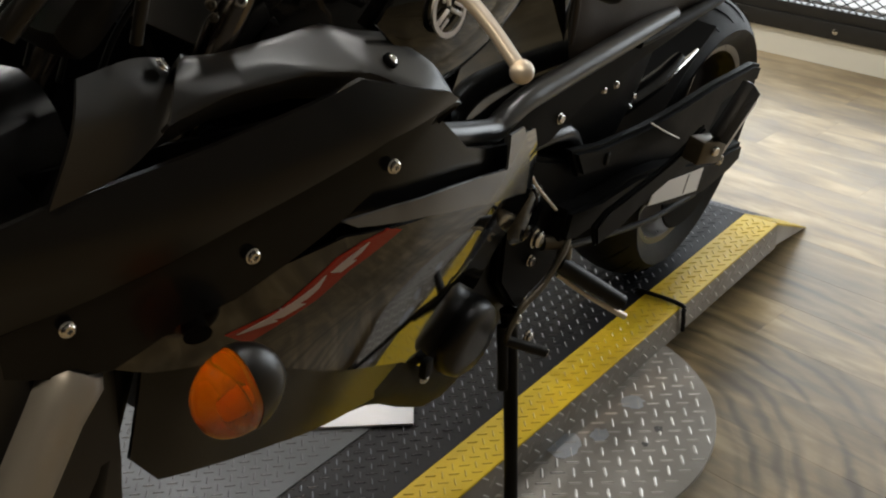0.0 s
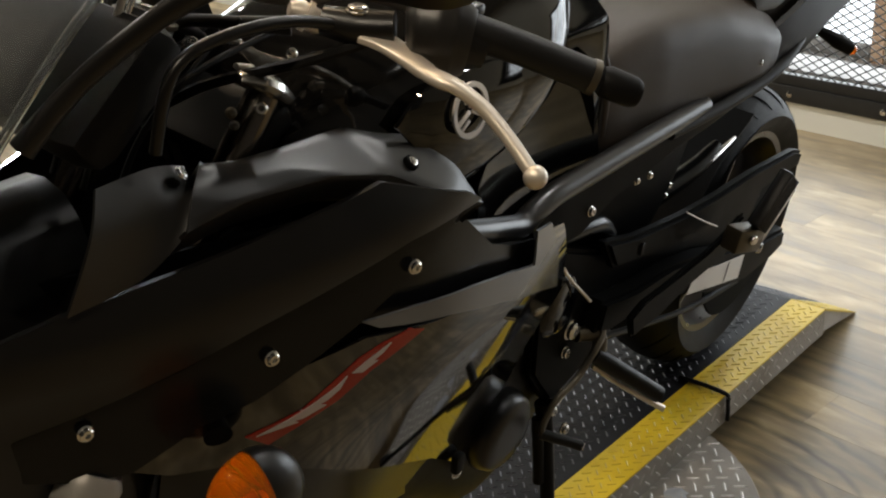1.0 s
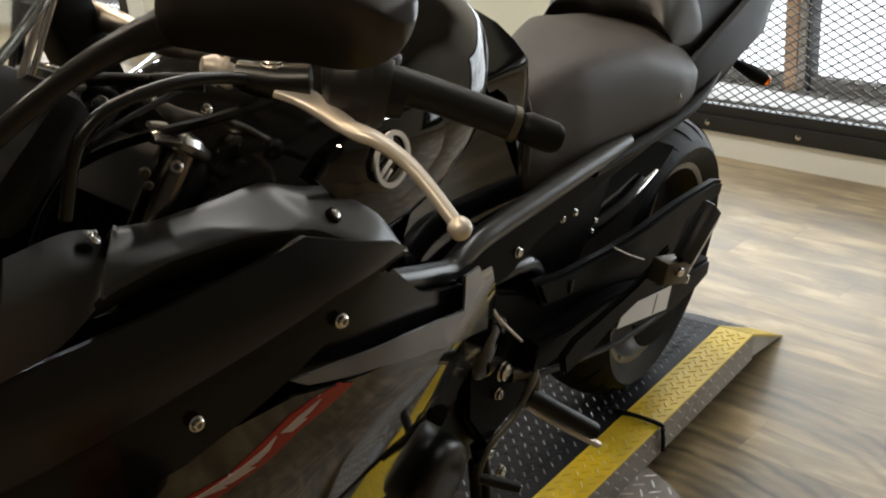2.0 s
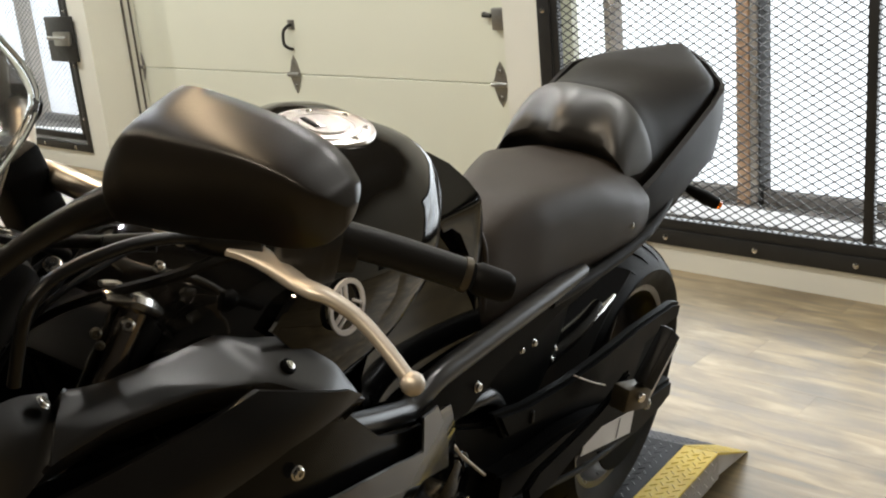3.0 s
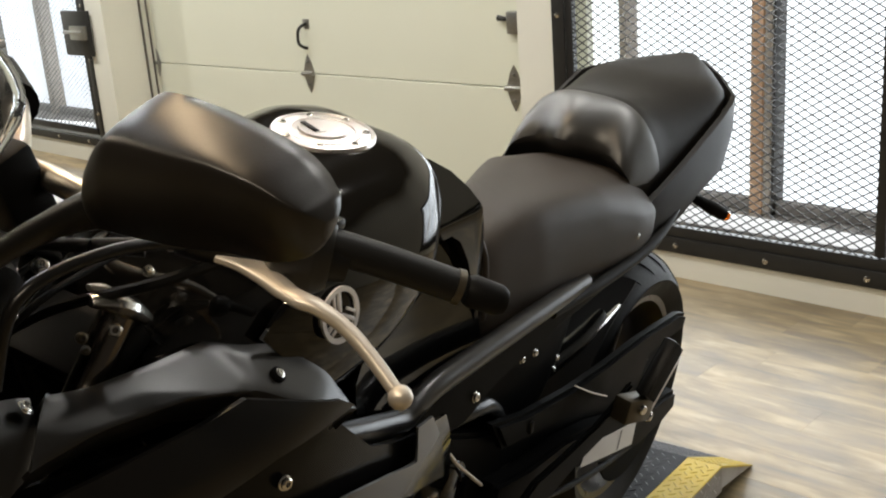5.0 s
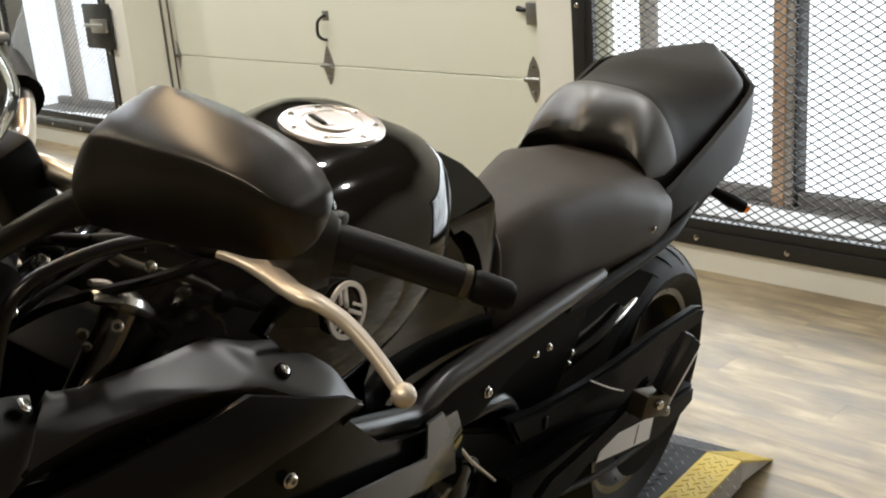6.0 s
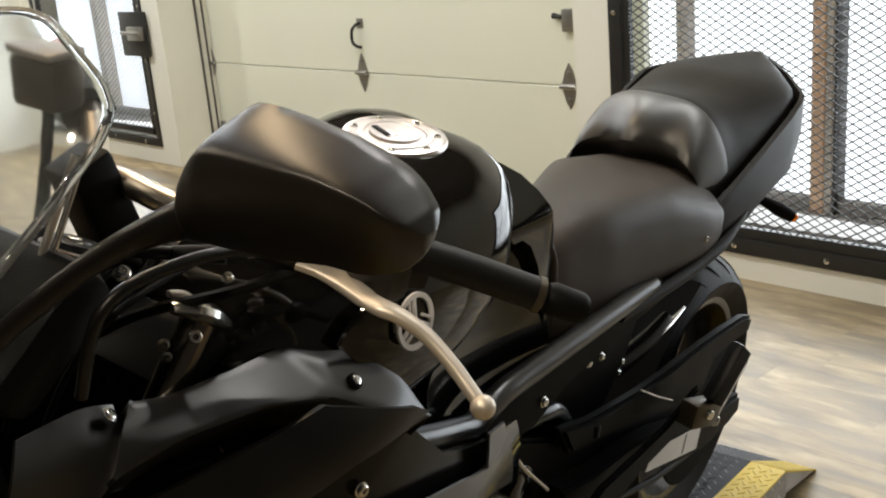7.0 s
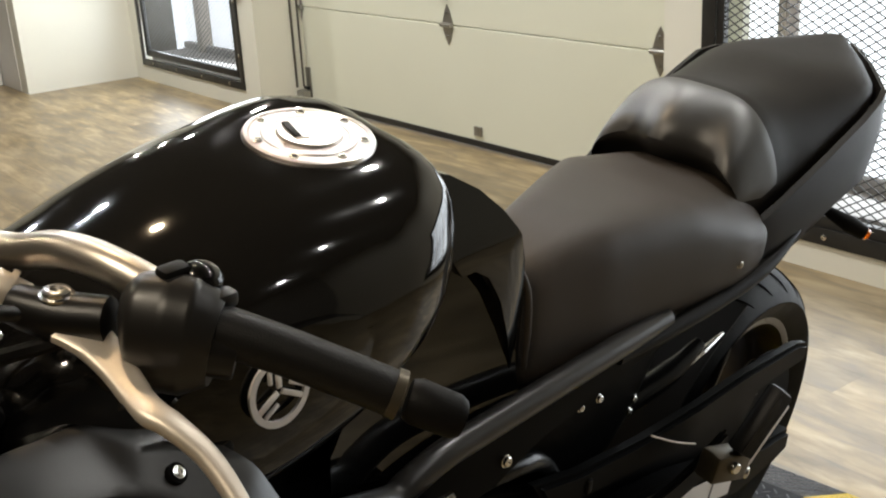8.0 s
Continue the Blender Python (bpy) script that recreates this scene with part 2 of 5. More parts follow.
# back wall with a garage door between two windows: solid strips round the openings
DX0, DX1 = -5.445, -2.17
LW0, LW1, LWZ = -7.24, -5.67, 0.13
RW0, RW1, RWZ = -1.95, 0.95, 0.14
TH = 0.42
THIN = 0.06  # the masonry is thin beside the windows, deep only round the garage door
north = wall("wall_north", (LW0 - LEFT_X + 1.5, THIN, CEIL), ((LW0 + LEFT_X - 1.5) / 2, WALL_Y + THIN / 2, CEIL / 2))
part("wall_return", box((0.03, TH - THIN, CEIL), (DX1 + 0.016, WALL_Y + (TH + THIN) / 2 + 0.001, CEIL / 2)), WALLM, north, smooth=False)
for x0, x1, z0, z1 in ((LW0, LW1, 0, LWZ), (LW0, LW1, 1.52, CEIL), (LW1, DX0, 0, CEIL), (DX0, DX1, 2.3, CEIL), (DX1, RW0, 0, CEIL),
                       (RW0, RW1, 0, RWZ), (RW0, RW1, 1.5, CEIL), (RW1, 3.2, 0, CEIL)):
    d = THIN if x0 == DX1 else TH
    part("wall_strip", box((x1 - x0, d, z1 - z0), ((x0 + x1) / 2, WALL_Y + d / 2, (z0 + z1) / 2)), WALLM, north, smooth=False)
wall("wall_west", (0.15, 0.9, CEIL), (LEFT_X - 0.075, WALL_Y - 0.38, CEIL / 2))
# east and south walls are out of view, added dark to limit bounce
wall("wall_east", (0.15, 12.2, CEIL), (3.275, -2.6, CEIL / 2), DARKW, "unseen wall, dark grey to keep reflections low")
wall("wall_south", (12.0, 0.15, CEIL), (-2.8, -8.6, CEIL / 2), DARKW, "unseen wall, dark grey to keep reflections low")
wall("wall_far_west", (0.15, 12.2, CEIL), (-8.95, -2.6, CEIL / 2))
# ceiling never in view; near-black so upward faces reflect little
structure(part("ceiling", box((12.2, 12.4, 0.12), (-2.75, -2.6, CEIL + 0.06)), CEILM, smooth=False), "unseen ceiling, dark to cut reflections", "ceiling")

# ---- floor planks, laid along the back wall ----
def plank_material():
    m = bpy.data.materials.new("plank_vinyl")
    m.use_nodes = True
    nt = m.node_tree
    N, L = nt.nodes, nt.links
    b = N["Principled BSDF"]
    b.inputs["Specular IOR Level"].default_value = 0.6
    geo, info = N.new("ShaderNodeNewGeometry"), N.new("ShaderNodeObjectInfo")
    shift = N.new("ShaderNodeVectorMath")
    shift.operation = "MULTIPLY_ADD"
    shift.inputs[1].default_value = (1.5, 7.5, 1.0)
    comb = N.new("ShaderNodeCombineXYZ")
    mul = N.new("ShaderNodeMath")
    mul.operation, mul.inputs[1].default_value = "MULTIPLY", 57.0
    L.new(info.outputs["Random"], mul.inputs[0])
    L.new(mul.outputs[0], comb.inputs[0])
    L.new(mul.outputs[0], comb.inputs[1])
    L.new(geo.outputs["Position"], shift.inputs[0])
    L.new(comb.outputs[0], shift.inputs[2])
    grain = N.new("ShaderNodeTexNoise")
    grain.inputs["Scale"].default_value, grain.inputs["Detail"].default_value, grain.inputs["Distortion"].default_value = 2.2, 9, 0.9
    L.new(shift.outputs[0], grain.inputs["Vector"])
    tone = N.new("ShaderNodeValToRGB")
    e = tone.color_ramp.elements
    e[0].position, e[0].color = 0.28, (0.11, 0.08, 0.045, 1)
    e[1].position, e[1].color = 0.72, (0.45, 0.35, 0.205, 1)
    mid = tone.color_ramp.elements.new(0.5)
    mid.color = (0.27, 0.193, 0.088, 1)
    L.new(grain.outputs[0], tone.inputs[0])
    # each plank differs a little; grey bloom of wear over all
    hsv = N.new("ShaderNodeHueSaturation")
    val = N.new("ShaderNodeMapRange")
    val.inputs["To Min"].default_value, val.inputs["To Max"].default_value = 0.72, 1.2
    L.new(info.outputs["Random"], val.inputs["Value"])
    L.new(val.outputs[0], hsv.inputs["Value"])
    L.new(tone.outputs[0], hsv.inputs["Color"])
    dirt = N.new("ShaderNodeTexNoise")
    dirt.inputs["Scale"].default_value, dirt.inputs["Detail"].default_value = 1.3, 5
    L.new(geo.outputs["Position"], dirt.inputs["Vector"])
    mixg = N.new("ShaderNodeMix")
    mixg.data_type = "RGBA"
    mixg.inputs["B"].default_value = (0.35, 0.30, 0.225, 1)
    fac = N.new("ShaderNodeMapRange")
    fac.inputs["From Min"].default_value, fac.inputs["From Max"].default_value = 0.35, 0.75
    fac.inputs["To Max"].default_value = 0.45
    L.new(dirt.outputs[0], fac.inputs["Value"])
    L.new(fac.outputs[0], mixg.inputs["Factor"])
    L.new(hsv.outputs[0], mixg.inputs["A"])
    # uneven cloudy wear, drawn out along the boards
    wear = N.new("ShaderNodeTexNoise")
    wear.inputs["Scale"].default_value, wear.inputs["Detail"].default_value, wear.inputs["Roughness"].default_value = 3.2, 7, 0.62
    pull = N.new("ShaderNodeVectorMath")
    pull.operation = "MULTIPLY"
    pull.inputs[1].default_value = (0.8, 2.6, 1.0)
    L.new(geo.outputs["Position"], pull.inputs[0])
    L.new(pull.outputs[0], wear.inputs["Vector"])
    wfac = N.new("ShaderNodeMapRange")
    wfac.inputs["From Min"].default_value, wfac.inputs["From Max"].default_value, wfac.inputs["To Max"].default_value = 0.45, 0.66, 0.8
    L.new(wear.outputs[0], wfac.inputs["Value"])
    mixw = N.new("ShaderNodeMix")
    mixw.data_type = "RGBA"
    mixw.inputs["B"].default_value = (0.115, 0.085, 0.047, 1)
    L.new(wfac.outputs[0], mixw.inputs["Factor"])
    L.new(mixg.outputs["Result"], mixw.inputs["A"])
    # curved scuffs from turning tyres, in rings round the stand pad
    off = N.new("ShaderNodeVectorMath")
    off.operation = "ADD"
    off.inputs[1].default_value = (0.40, -0.62, 0)
    L.new(geo.outputs["Position"], off.inputs[0])
    near = N.new("ShaderNodeVectorMath")
    near.operation = "LENGTH"
    L.new(off.outputs[0], near.inputs[0])
    sway = N.new("ShaderNodeTexNoise")
    sway.inputs["Scale"].default_value, sway.inputs["Detail"].default_value = 2.0, 4
    L.new(geo.outputs["Position"], sway.inputs["Vector"])
    ring = N.new("ShaderNodeMath")
    ring.operation, ring.inputs[1].default_value = "MULTIPLY_ADD", 0.18
    L.new(sway.outputs[0], ring.inputs[0])
    L.new(near.outputs["Value"], ring.inputs[2])
    arcs = N.new("ShaderNodeValToRGB")
    el = arcs.color_ramp.elements
    el[0].position, el[0].color = 0.0, (0, 0, 0, 1)
    el[1].position, el[1].color = 1.0, (0, 0, 0, 1)
    for p, c in ((0.41, 0.0), (0.44, 0.8), (0.465, 0.3), (0.50, 0.9), (0.525, 0.35), (0.55, 0.25), (0.575, 0.85), (0.60, 0.2), (0.65, 0.7), (0.69, 0.1), (0.75, 0.1), (0.78, 0.75), (0.81, 0.25), (0.84, 0.7), (0.88, 0.0)):
        el.new(p).color = (c, c, c, 1)
    shrink = N.new("ShaderNodeMath")
    shrink.operation, shrink.inputs[1].default_value = "MULTIPLY", 0.83
    L.new(ring.outputs[0], shrink.inputs[0])
    L.new(shrink.outputs[0], arcs.inputs[0])
    streak = N.new("ShaderNodeTexNoise")
    streak.inputs["Scale"].default_value, streak.inputs["Detail"].default_value = 5.0, 5
    L.new(geo.outputs["Position"], streak.inputs["Vector"])
    sramp = N.new("ShaderNodeMapRange")
    sramp.inputs["From Min"].default_value, sramp.inputs["From Max"].default_value = 0.25, 0.5
    L.new(streak.outputs[0], sramp.inputs["Value"])
    sf = N.new("ShaderNodeMath")
    sf.operation = "MULTIPLY"
    L.new(sramp.outputs[0], sf.inputs[0])
    comb_ = N.new("ShaderNodeMath")
    comb_.operation, comb_.inputs[1].default_value = "MULTIPLY", 165.0
    L.new(ring.outputs[0], comb_.inputs[0])
    saw = N.new("ShaderNodeMath")
    saw.operation = "SINE"
    L.new(comb_.outputs[0], saw.inputs[0])
    lift_ = N.new("ShaderNodeMapRange")
    lift_.inputs["From Min"].default_value, lift_.inputs["From Max"].default_value = -0.6, 1.0
    lift_.inputs["To Min"].default_value, lift_.inputs["To Max"].default_value = 0.15, 1.0
    L.new(saw.outputs[0], lift_.inputs["Value"])
    marks = N.new("ShaderNodeMath")
    marks.operation = "MULTIPLY"
    L.new(arcs.outputs[0], marks.inputs[0])
    L.new(lift_.outputs[0], marks.inputs[1])
    L.new(marks.outputs[0], sf.inputs[1])
    mixs = N.new("ShaderNodeMix")
    mixs.data_type = "RGBA"
    mixs.inputs["B"].default_value = (0.04, 0.026, 0.012, 1)
    L.new(sf.outputs[0], mixs.inputs["Factor"])
    L.new(mixw.outputs["Result"], mixs.inputs["A"])
    L.new(mixs.outputs["Result"], b.inputs["Base Color"])
    rr = N.new("ShaderNodeMapRange")
    rr.inputs["To Min"].default_value, rr.inputs["To Max"].default_value = 0.28, 0.5
    L.new(grain.outputs[0], rr.inputs["Value"])
    L.new(rr.outputs[0], b.inputs["Roughness"])
    bmp = N.new("ShaderNodeBump")
    bmp.inputs["Strength"].default_value, bmp.inputs["Distance"].default_value = 0.06, 0.002
    L.new(grain.outputs[0], bmp.inputs["Height"])
    L.new(bmp.outputs[0], b.inputs["Normal"])
    return m


PLANK = plank_material()


def planks():
    rng = random.Random(4)
    width, length = 0.152, 1.22
    bm = box((length - 0.0003, width - 0.0002, 0.008), (0, 0, -0.004), 0.0002, segs=1)
    me_ob = part("plank", bm, PLANK, floor, smooth=False)
    mesh = me_ob.data
    first = True
    y = WALL_Y - width / 2
    row = 0
    while y > -1.3:
        x0 = -8.9 + rng.random() * length
        x1 = 1.4
        while x0 < x1:
            ob = me_ob if first else new("plank", mesh)
            first = False
            ob.parent = floor
            ob.location = (x0, y, 0)
            x0 += length
        y -= width
        row += 1


floor.data.materials[0] = PLANK
planks()

# tan holds the shade of the door reveal in its colour
JAMB = mat("shaded_reveal_tan", (0.6, 0.5, 0.385), 0.6, var=0.12, scale=9, bump=0.1, bump_scale=140)
TRACKM = mat("dark_track_steel", (0.13, 0.12, 0.1), 0.42, 0.7, var=0.3, scale=40, rough_var=0.1)


# ---- garage door in its recess ----
def garage_door():
    root = tagged(new("garage_door"), "closed cream sectional garage door with metal hinges", "garage door")
    x0, x1, sec_h = DX0 - 0.12, DX1 + 0.1, 0.61
    cx = (x0 + x1) / 2
    for k in range(4):
        part("door_section", box((x1 - x0, 0.045, sec_h - 0.004), (cx, DOOR_Y + 0.0225, 0.008 + sec_h * (k + 0.5)), 0.004), DOORM, root, smooth=False)
    part("bottom_seal", box((x1 - x0, 0.05, 0.034), (cx, DOOR_Y + 0.018, 0.0175), 0.006), IRON, root, "black rubber bottom seal")
    for x in (-5.454, -3.938, -2.483):
        for z in (0.618, 1.228, 1.838):
            hg = part("hinge", slab([(0, 0.105), (0.022, 0.07), (0.042, 0.012), (0.042, -0.012), (0.022, -0.07), (0, -0.105), (-0.022, -0.07), (-0.042, -0.012), (-0.042, 0.012), (-0.022, 0.07)], 0.004, Matrix.Translation((x, DOOR_Y - 0.001, z)) @ pose(0, 0, 0, 90, 0, 0), 0.0), GALV, root, "galvanised diamond-shaped hinge", smooth=False)
            part("knuckle", tube([(x - 0.045, DOOR_Y - 0.014, z), (x + 0.045, DOOR_Y - 0.014, z)], 0.012, 12, smooth_line=False), GALV, hg)
            for dz in (-0.06, 0.06):
                part("hinge_bolt", bolt((x, DOOR_Y - 0.006, z + dz), (0, -1, 0), 0.008, 0.007), GALV, hg)
    hd = part("lift_handle", tube([(-3.925, DOOR_Y - 0.004, 0.885), (-3.93, DOOR_Y - 0.03, 0.877), (-3.945, DOOR_Y - 0.045, 0.85), (-3.95, DOOR_Y - 0.045, 0.79), (-3.935, DOOR_Y - 0.03, 0.765), (-3.93, DOOR_Y - 0.004, 0.755)], 0.0085, 10), IRON, root, "dark bent lift handle")
    part("handle_plate", box((0.05, 0.004, 0.05), (-3.925, DOOR_Y - 0.002, 0.885), 0.001), GALV, hd)
    la = part("slide_latch", box((0.075, 0.03, 0.1), (-2.455, DOOR_Y - 0.015, 0.915), 0.006), GALV, root, "galvanised slide latch")
    part("latch_knob", tube([(-2.5, DOOR_Y - 0.02, 0.93), (-2.545, DOOR_Y - 0.02, 0.935)], [0.009, 0.014], 10, smooth_line=False), IRON, la)
    part("bottom_bracket", box((0.06, 0.012, 0.05), (-3.72, DOOR_Y - 0.006, 0.085), 0.003), GALV, root)
    part("corner_bracket", box((0.12, 0.008, 0.2), (-5.45, DOOR_Y - 0.004, 0.14), 0.003), GALV, root)
    part("roller_stem", tube([(-5.47, DOOR_Y - 0.02, 0.11), (-5.40, DOOR_Y - 0.02, 0.11)], 0.01, 10, smooth_line=False), IRON, root)
    part("floor_bracket", box((0.09, 0.05, 0.1), (-5.40, DOOR_Y - 0.06, 0.05), 0.004), GALV, root)
    return root


garage_door()
# thin board added over the reveal to paint it darker, as if shaded
lining = structure(part("trim_door_jamb", box((0.012, 0.325, 2.28), (DX0 - 0.0075, WALL_Y + 0.165, 1.142), 0.002), JAMB), "added lining board in the tan of the shaded door recess", "trim")
tr = part("door_track", slab([(0, 0), (0.05, 0), (0.05, 0.006), (0.006, 0.006), (0.006, 0.05), (0.045, 0.05), (0.045, 0.056), (0, 0.056)], 2.5, Matrix.Translation((-5.475, DOOR_Y - 0.085, 0.12))), TRACKM, smooth=False)
tagged(tr, "dark steel vertical door track", "door track")


# ---- barred windows with expanded-metal guards ----
def mesh_sheet(w, h, pitch_x=0.0525, pitch_z=0.0305, strand=0.0047):
    """Expanded metal: zigzag strands that meet at knuckles."""
    verts, faces = [], []
    nx, nz = int(w / pitch_x), int(h / pitch_z)

    def bar(p, q):
        d = Vector((q[0] - p[0], 0, q[1] - p[1])).normalized()
        n = Vector((-d.z, 0, d.x)) * strand / 2
        i = len(verts)
        for pt in (p, q):
            for sy in (-0.0018, 0.0018):
                for sn in (-1, 1):
                    verts.append((pt[0] + sn * n.x, sy + sn * 0.0012, pt[1] + sn * n.z))
        faces.extend([(i, i + 1, i + 5, i + 4), (i + 3, i + 2, i + 6, i + 7), (i + 1, i + 3, i + 7, i + 5), (i + 2, i, i + 4, i + 6)])
    for r in range(nz * 2):
        for k in range(nx):
            x, z = (k + 0.5 * (r % 2)) * pitch_x, r * pitch_z / 2
            bar((x, z), (x + pitch_x / 2, z + pitch_z / 2))
            bar((x, z), (x - pitch_x / 2 if x > 0.001 else x, z + pitch_z / 2))
    me = bpy.data.meshes.new("expanded_mesh")
    me.from_pydata(verts, [], faces)
    me.materials.append(IRON)
    return me


def guard(name, x0, x1, z0, z1, wide, posts, label, gap=-0.003):
    """Flat-bar frame bolted to the wall, inner gate frame, expanded metal."""
    root = tagged(new(name), label, "window guard", group="window guards")
    y = WALL_Y - 0.006
    for a, b, c, d in ((x0, x1, z0, z0 + wide), (x0, x1, z1 - wide, z1), (x0, x0 + wide, z0 + wide, z1 - wide), (x1 - wide, x1, z0 + wide, z1 - wide)):
        fr = part("outer_bar", box((b - a, 0.008, d - c), ((a + b) / 2, y, (c + d) / 2), 0.0015), IRON, root)
        n = max(2, round(max(b - a, d - c) / 0.36))
        for k in range(n):
            f = (k + 0.5) / n
            at = (a + (b - a) * f, y - 0.005, (c + d) / 2) if b - a > d - c else ((a + b) / 2, y - 0.005, c + (d - c) * f)
            part("bar_bolt", bolt(at, (0, -1, 0), 0.009, 0.007), STEEL, fr)
    g = wide + gap
    for a, b, c, d in ((x0 + g, x1 - g, z0 + g, z0 + g + 0.045), (x0 + g, x1 - g, z1 - g - 0.045, z1 - g), (x0 + g, x0 + g + 0.035, z0 + g, z1 - g), (x1 - g - 0.035, x1 - g, z0 + g, z1 - g)):
        part("gate_bar", box((b - a, 0.03, d - c), ((a + b) / 2, y + 0.02, (c + d) / 2), 0.003), IRON, root)
    for x in posts:
        part("gate_post", box((0.035, 0.03, z1 - z0 - 2 * g - 0.1), (x, y + 0.021, (z0 + z1) / 2), 0.003), IRON, root)
    sh = new("expanded_mesh", mesh_sheet(x1 - x0 - 2 * g - 0.05, z1 - z0 - 2 * g - 0.05))
    sh.parent = root
    sh.location = (x0 + g + 0.025, y + 0.012, z0 + g + 0.025)
    return root


guard("window_guard", -1.986, 0.98, 0.1, 1.55, 0.06, (-0.655,), "black iron window guard with diamond expanded mesh")
lg_ = guard("window_guard", -7.262, -5.645, 0.114, 1.57, 0.05, (), "black iron hinged window gate with expanded mesh", 0.022)
lock = part("lock_plate", box((0.34, 0.012, 0.28), (-5.75, WALL_Y - 0.02, 0.84), 0.003), IRON, lg_, "dark lock plate")
lk = part("latch_case", box((0.18, 0.03, 0.085), (-5.70, WALL_Y - 0.04, 0.845), 0.006), GALV, lock, "galvanised slide bolt")
part("latch_bolt", tube([(-5.86, WALL_Y - 0.055, 0.85), (-5.62, WALL_Y - 0.055, 0.85)], 0.011, 10, smooth_line=False), GALV, lk)


def window(name, x0, x1, z0, jambs, label):
    root = structure(new(name), label, "window")
    part("window_sill", box((x1 - x0, 0.34, 0.05), ((x0 + x1) / 2, WALL_Y + 0.24, z0 + 0.062), 0.004), SILLM, root, "worn grey sill")
    for x, w, m_ in jambs:
        part("window_post", box((w, 0.09, 1.34), (x, 3.31, z0 + 0.75), 0.004), m_, root)
    part("window_rail", box((x1 - x0, 0.05, 0.05), ((x0 + x1) / 2, 3.315, z0 + 0.112), 0.004), SILLM, root)
    gl = part("pane", box((x1 - x0, 0.005, 1.3), ((x0 + x1) / 2, 3.335, z0 + 0.77)), PANE, root, smooth=False)
    gl.visible_shadow = False
    return root


TANJ = mat("tan_jamb", (0.62, 0.56, 0.48), 0.6, base2=(0.34, 0.3, 0.26), scale=20, bump=0.2, bump_scale=120)
window("window_1", RW0, RW1, 0.115, ((-1.868, 0.036, TANJ), (-1.268, 0.052, WOODP), (-1.222, 0.032, TANJ), (-1.199, 0.01, IRON), (-0.2, 0.1, WOODP), (0.6, 0.1, WOODP)), "tall window with brown wooden posts behind a guard")
window("window_2", LW0, LW1, 0.105, ((-6.90, 0.09, TANJ), (-5.75, 0.05, TANJ)), "window with a pale jamb behind an iron gate")

GLOW = bpy.data.materials.new("overcast_glow")
GLOW.use_nodes = True
gb = GLOW.node_tree.nodes["Principled BSDF"]
gb.inputs["Base Color"].default_value = (0.8, 0.85, 0.9, 1)
gb.inputs["Emission Color"].default_value = (0.93, 0.96, 1.0, 1)
gb.inputs["Emission Strength"].default_value = 1.45
structure(part("backdrop", box((16, 0.05, 8), (-3, 4.9, 2.6)), GLOW, smooth=False), "bright overcast daylight outside", "backdrop")
structure(part("ground", box((16, 1.3, 0.1), (-3, 4.1, -0.9)), SILLM, smooth=False), "pale pavement outside", "ground")

# ---- the far corner: white bulkhead with a niche and a black case in it ----
structure(part("wall_bulkhead", box((1.4, 0.12, CEIL - 0.02), (-8.27, 2.19, CEIL / 2 - 0.01), 0.004), BASEM, smooth=False), "white panelled bulkhead", "wall")
bench = tagged(part("wall_bench", box((0.9, 0.42, 0.30), (-8.42, 1.91, 0.15), 0.01), BASEM), "low white built-in bench", "bench")
case = tagged(part("equipment_case", box((0.5, 0.3, 0.3), (-8.55, 1.92, 0.452), 0.03), IRON), "black equipment case on the white bench", "case")
# ---- the lift under the motorcycle ----
PLAT = pose(-0.349, 1.0, 0, 0, 0, 6.4)
PZ = 0.16


def platform():
    root = tagged(new("lift_platform"), "black diamond-plate motorcycle lift with yellow edges and ramp end", "lift")
    root.matrix_world = PLAT
    w, y0, y1, yr = 0.9, -3.2, 0.515, 0.82
    part("deck", box((w - 0.085, y1 - y0, 0.006), (-0.085 - (w - 0.085) / 2, (y0 + y1) / 2, PZ - 0.003)), PLATE, root)
    part("deck_bare", box((w - 0.24, 2.6, 0.002), (-0.235 - (w - 0.24) / 2, -1.78, PZ + 0.0015), 0.0005), PLATE_B, root, "worn grey part of the deck")
    part("yellow_edge", box((0.085, y1 - y0, 0.006), (-0.0425, (y0 + y1) / 2, PZ - 0.003), 0.002), YELLOW, root, "yellow painted edge strip")
    part("side_face", box((0.006, y1 - y0, 0.06), (-0.004, (y0 + y1) / 2, PZ - 0.036)), PLATE_S, root, "bare silver side plate")
    part("base_frame", box((w - 0.44, 2.9, PZ - 0.02), (-w / 2, -1.5, (PZ - 0.02) / 2 + 0.001), 0.004), IRON, root, "black base set back under the deck")

    def wedge(x0, x1, pull0, pull1, thick):
        """A sloping plate from the deck's end to the floor; pull draws an edge inwards at the tip."""
        top = [(x0, y1, PZ), (x1, y1, PZ), (x1 + pull1, yr, 0.004), (x0 + pull0, yr, 0.004)]
        low = [(x, y, max(0.001, z - thick)) for x, y, z in top]
        bm = bmesh.new()
        a, b = [bm.verts.new(p) for p in top], [bm.verts.new(p) for p in low]
        bm.faces.new(a)
        bm.faces.new(b[::-1])
        for k in range(4):
            bm.faces.new((a[k], a[(k + 1) % 4], b[(k + 1) % 4], b[k]))
        return bm
    part("ramp", wedge(-w, -0.085, 0.0, -0.049, 0.006), PLATE, root)
    part("ramp_edge", wedge(-0.085, 0.0, -0.049, -0.049, 0.006), YELLOW, root)
    part("ramp_side", wedge(-0.012, -0.004, -0.049, -0.049, 0.062), PLATE_S, root)
    return root


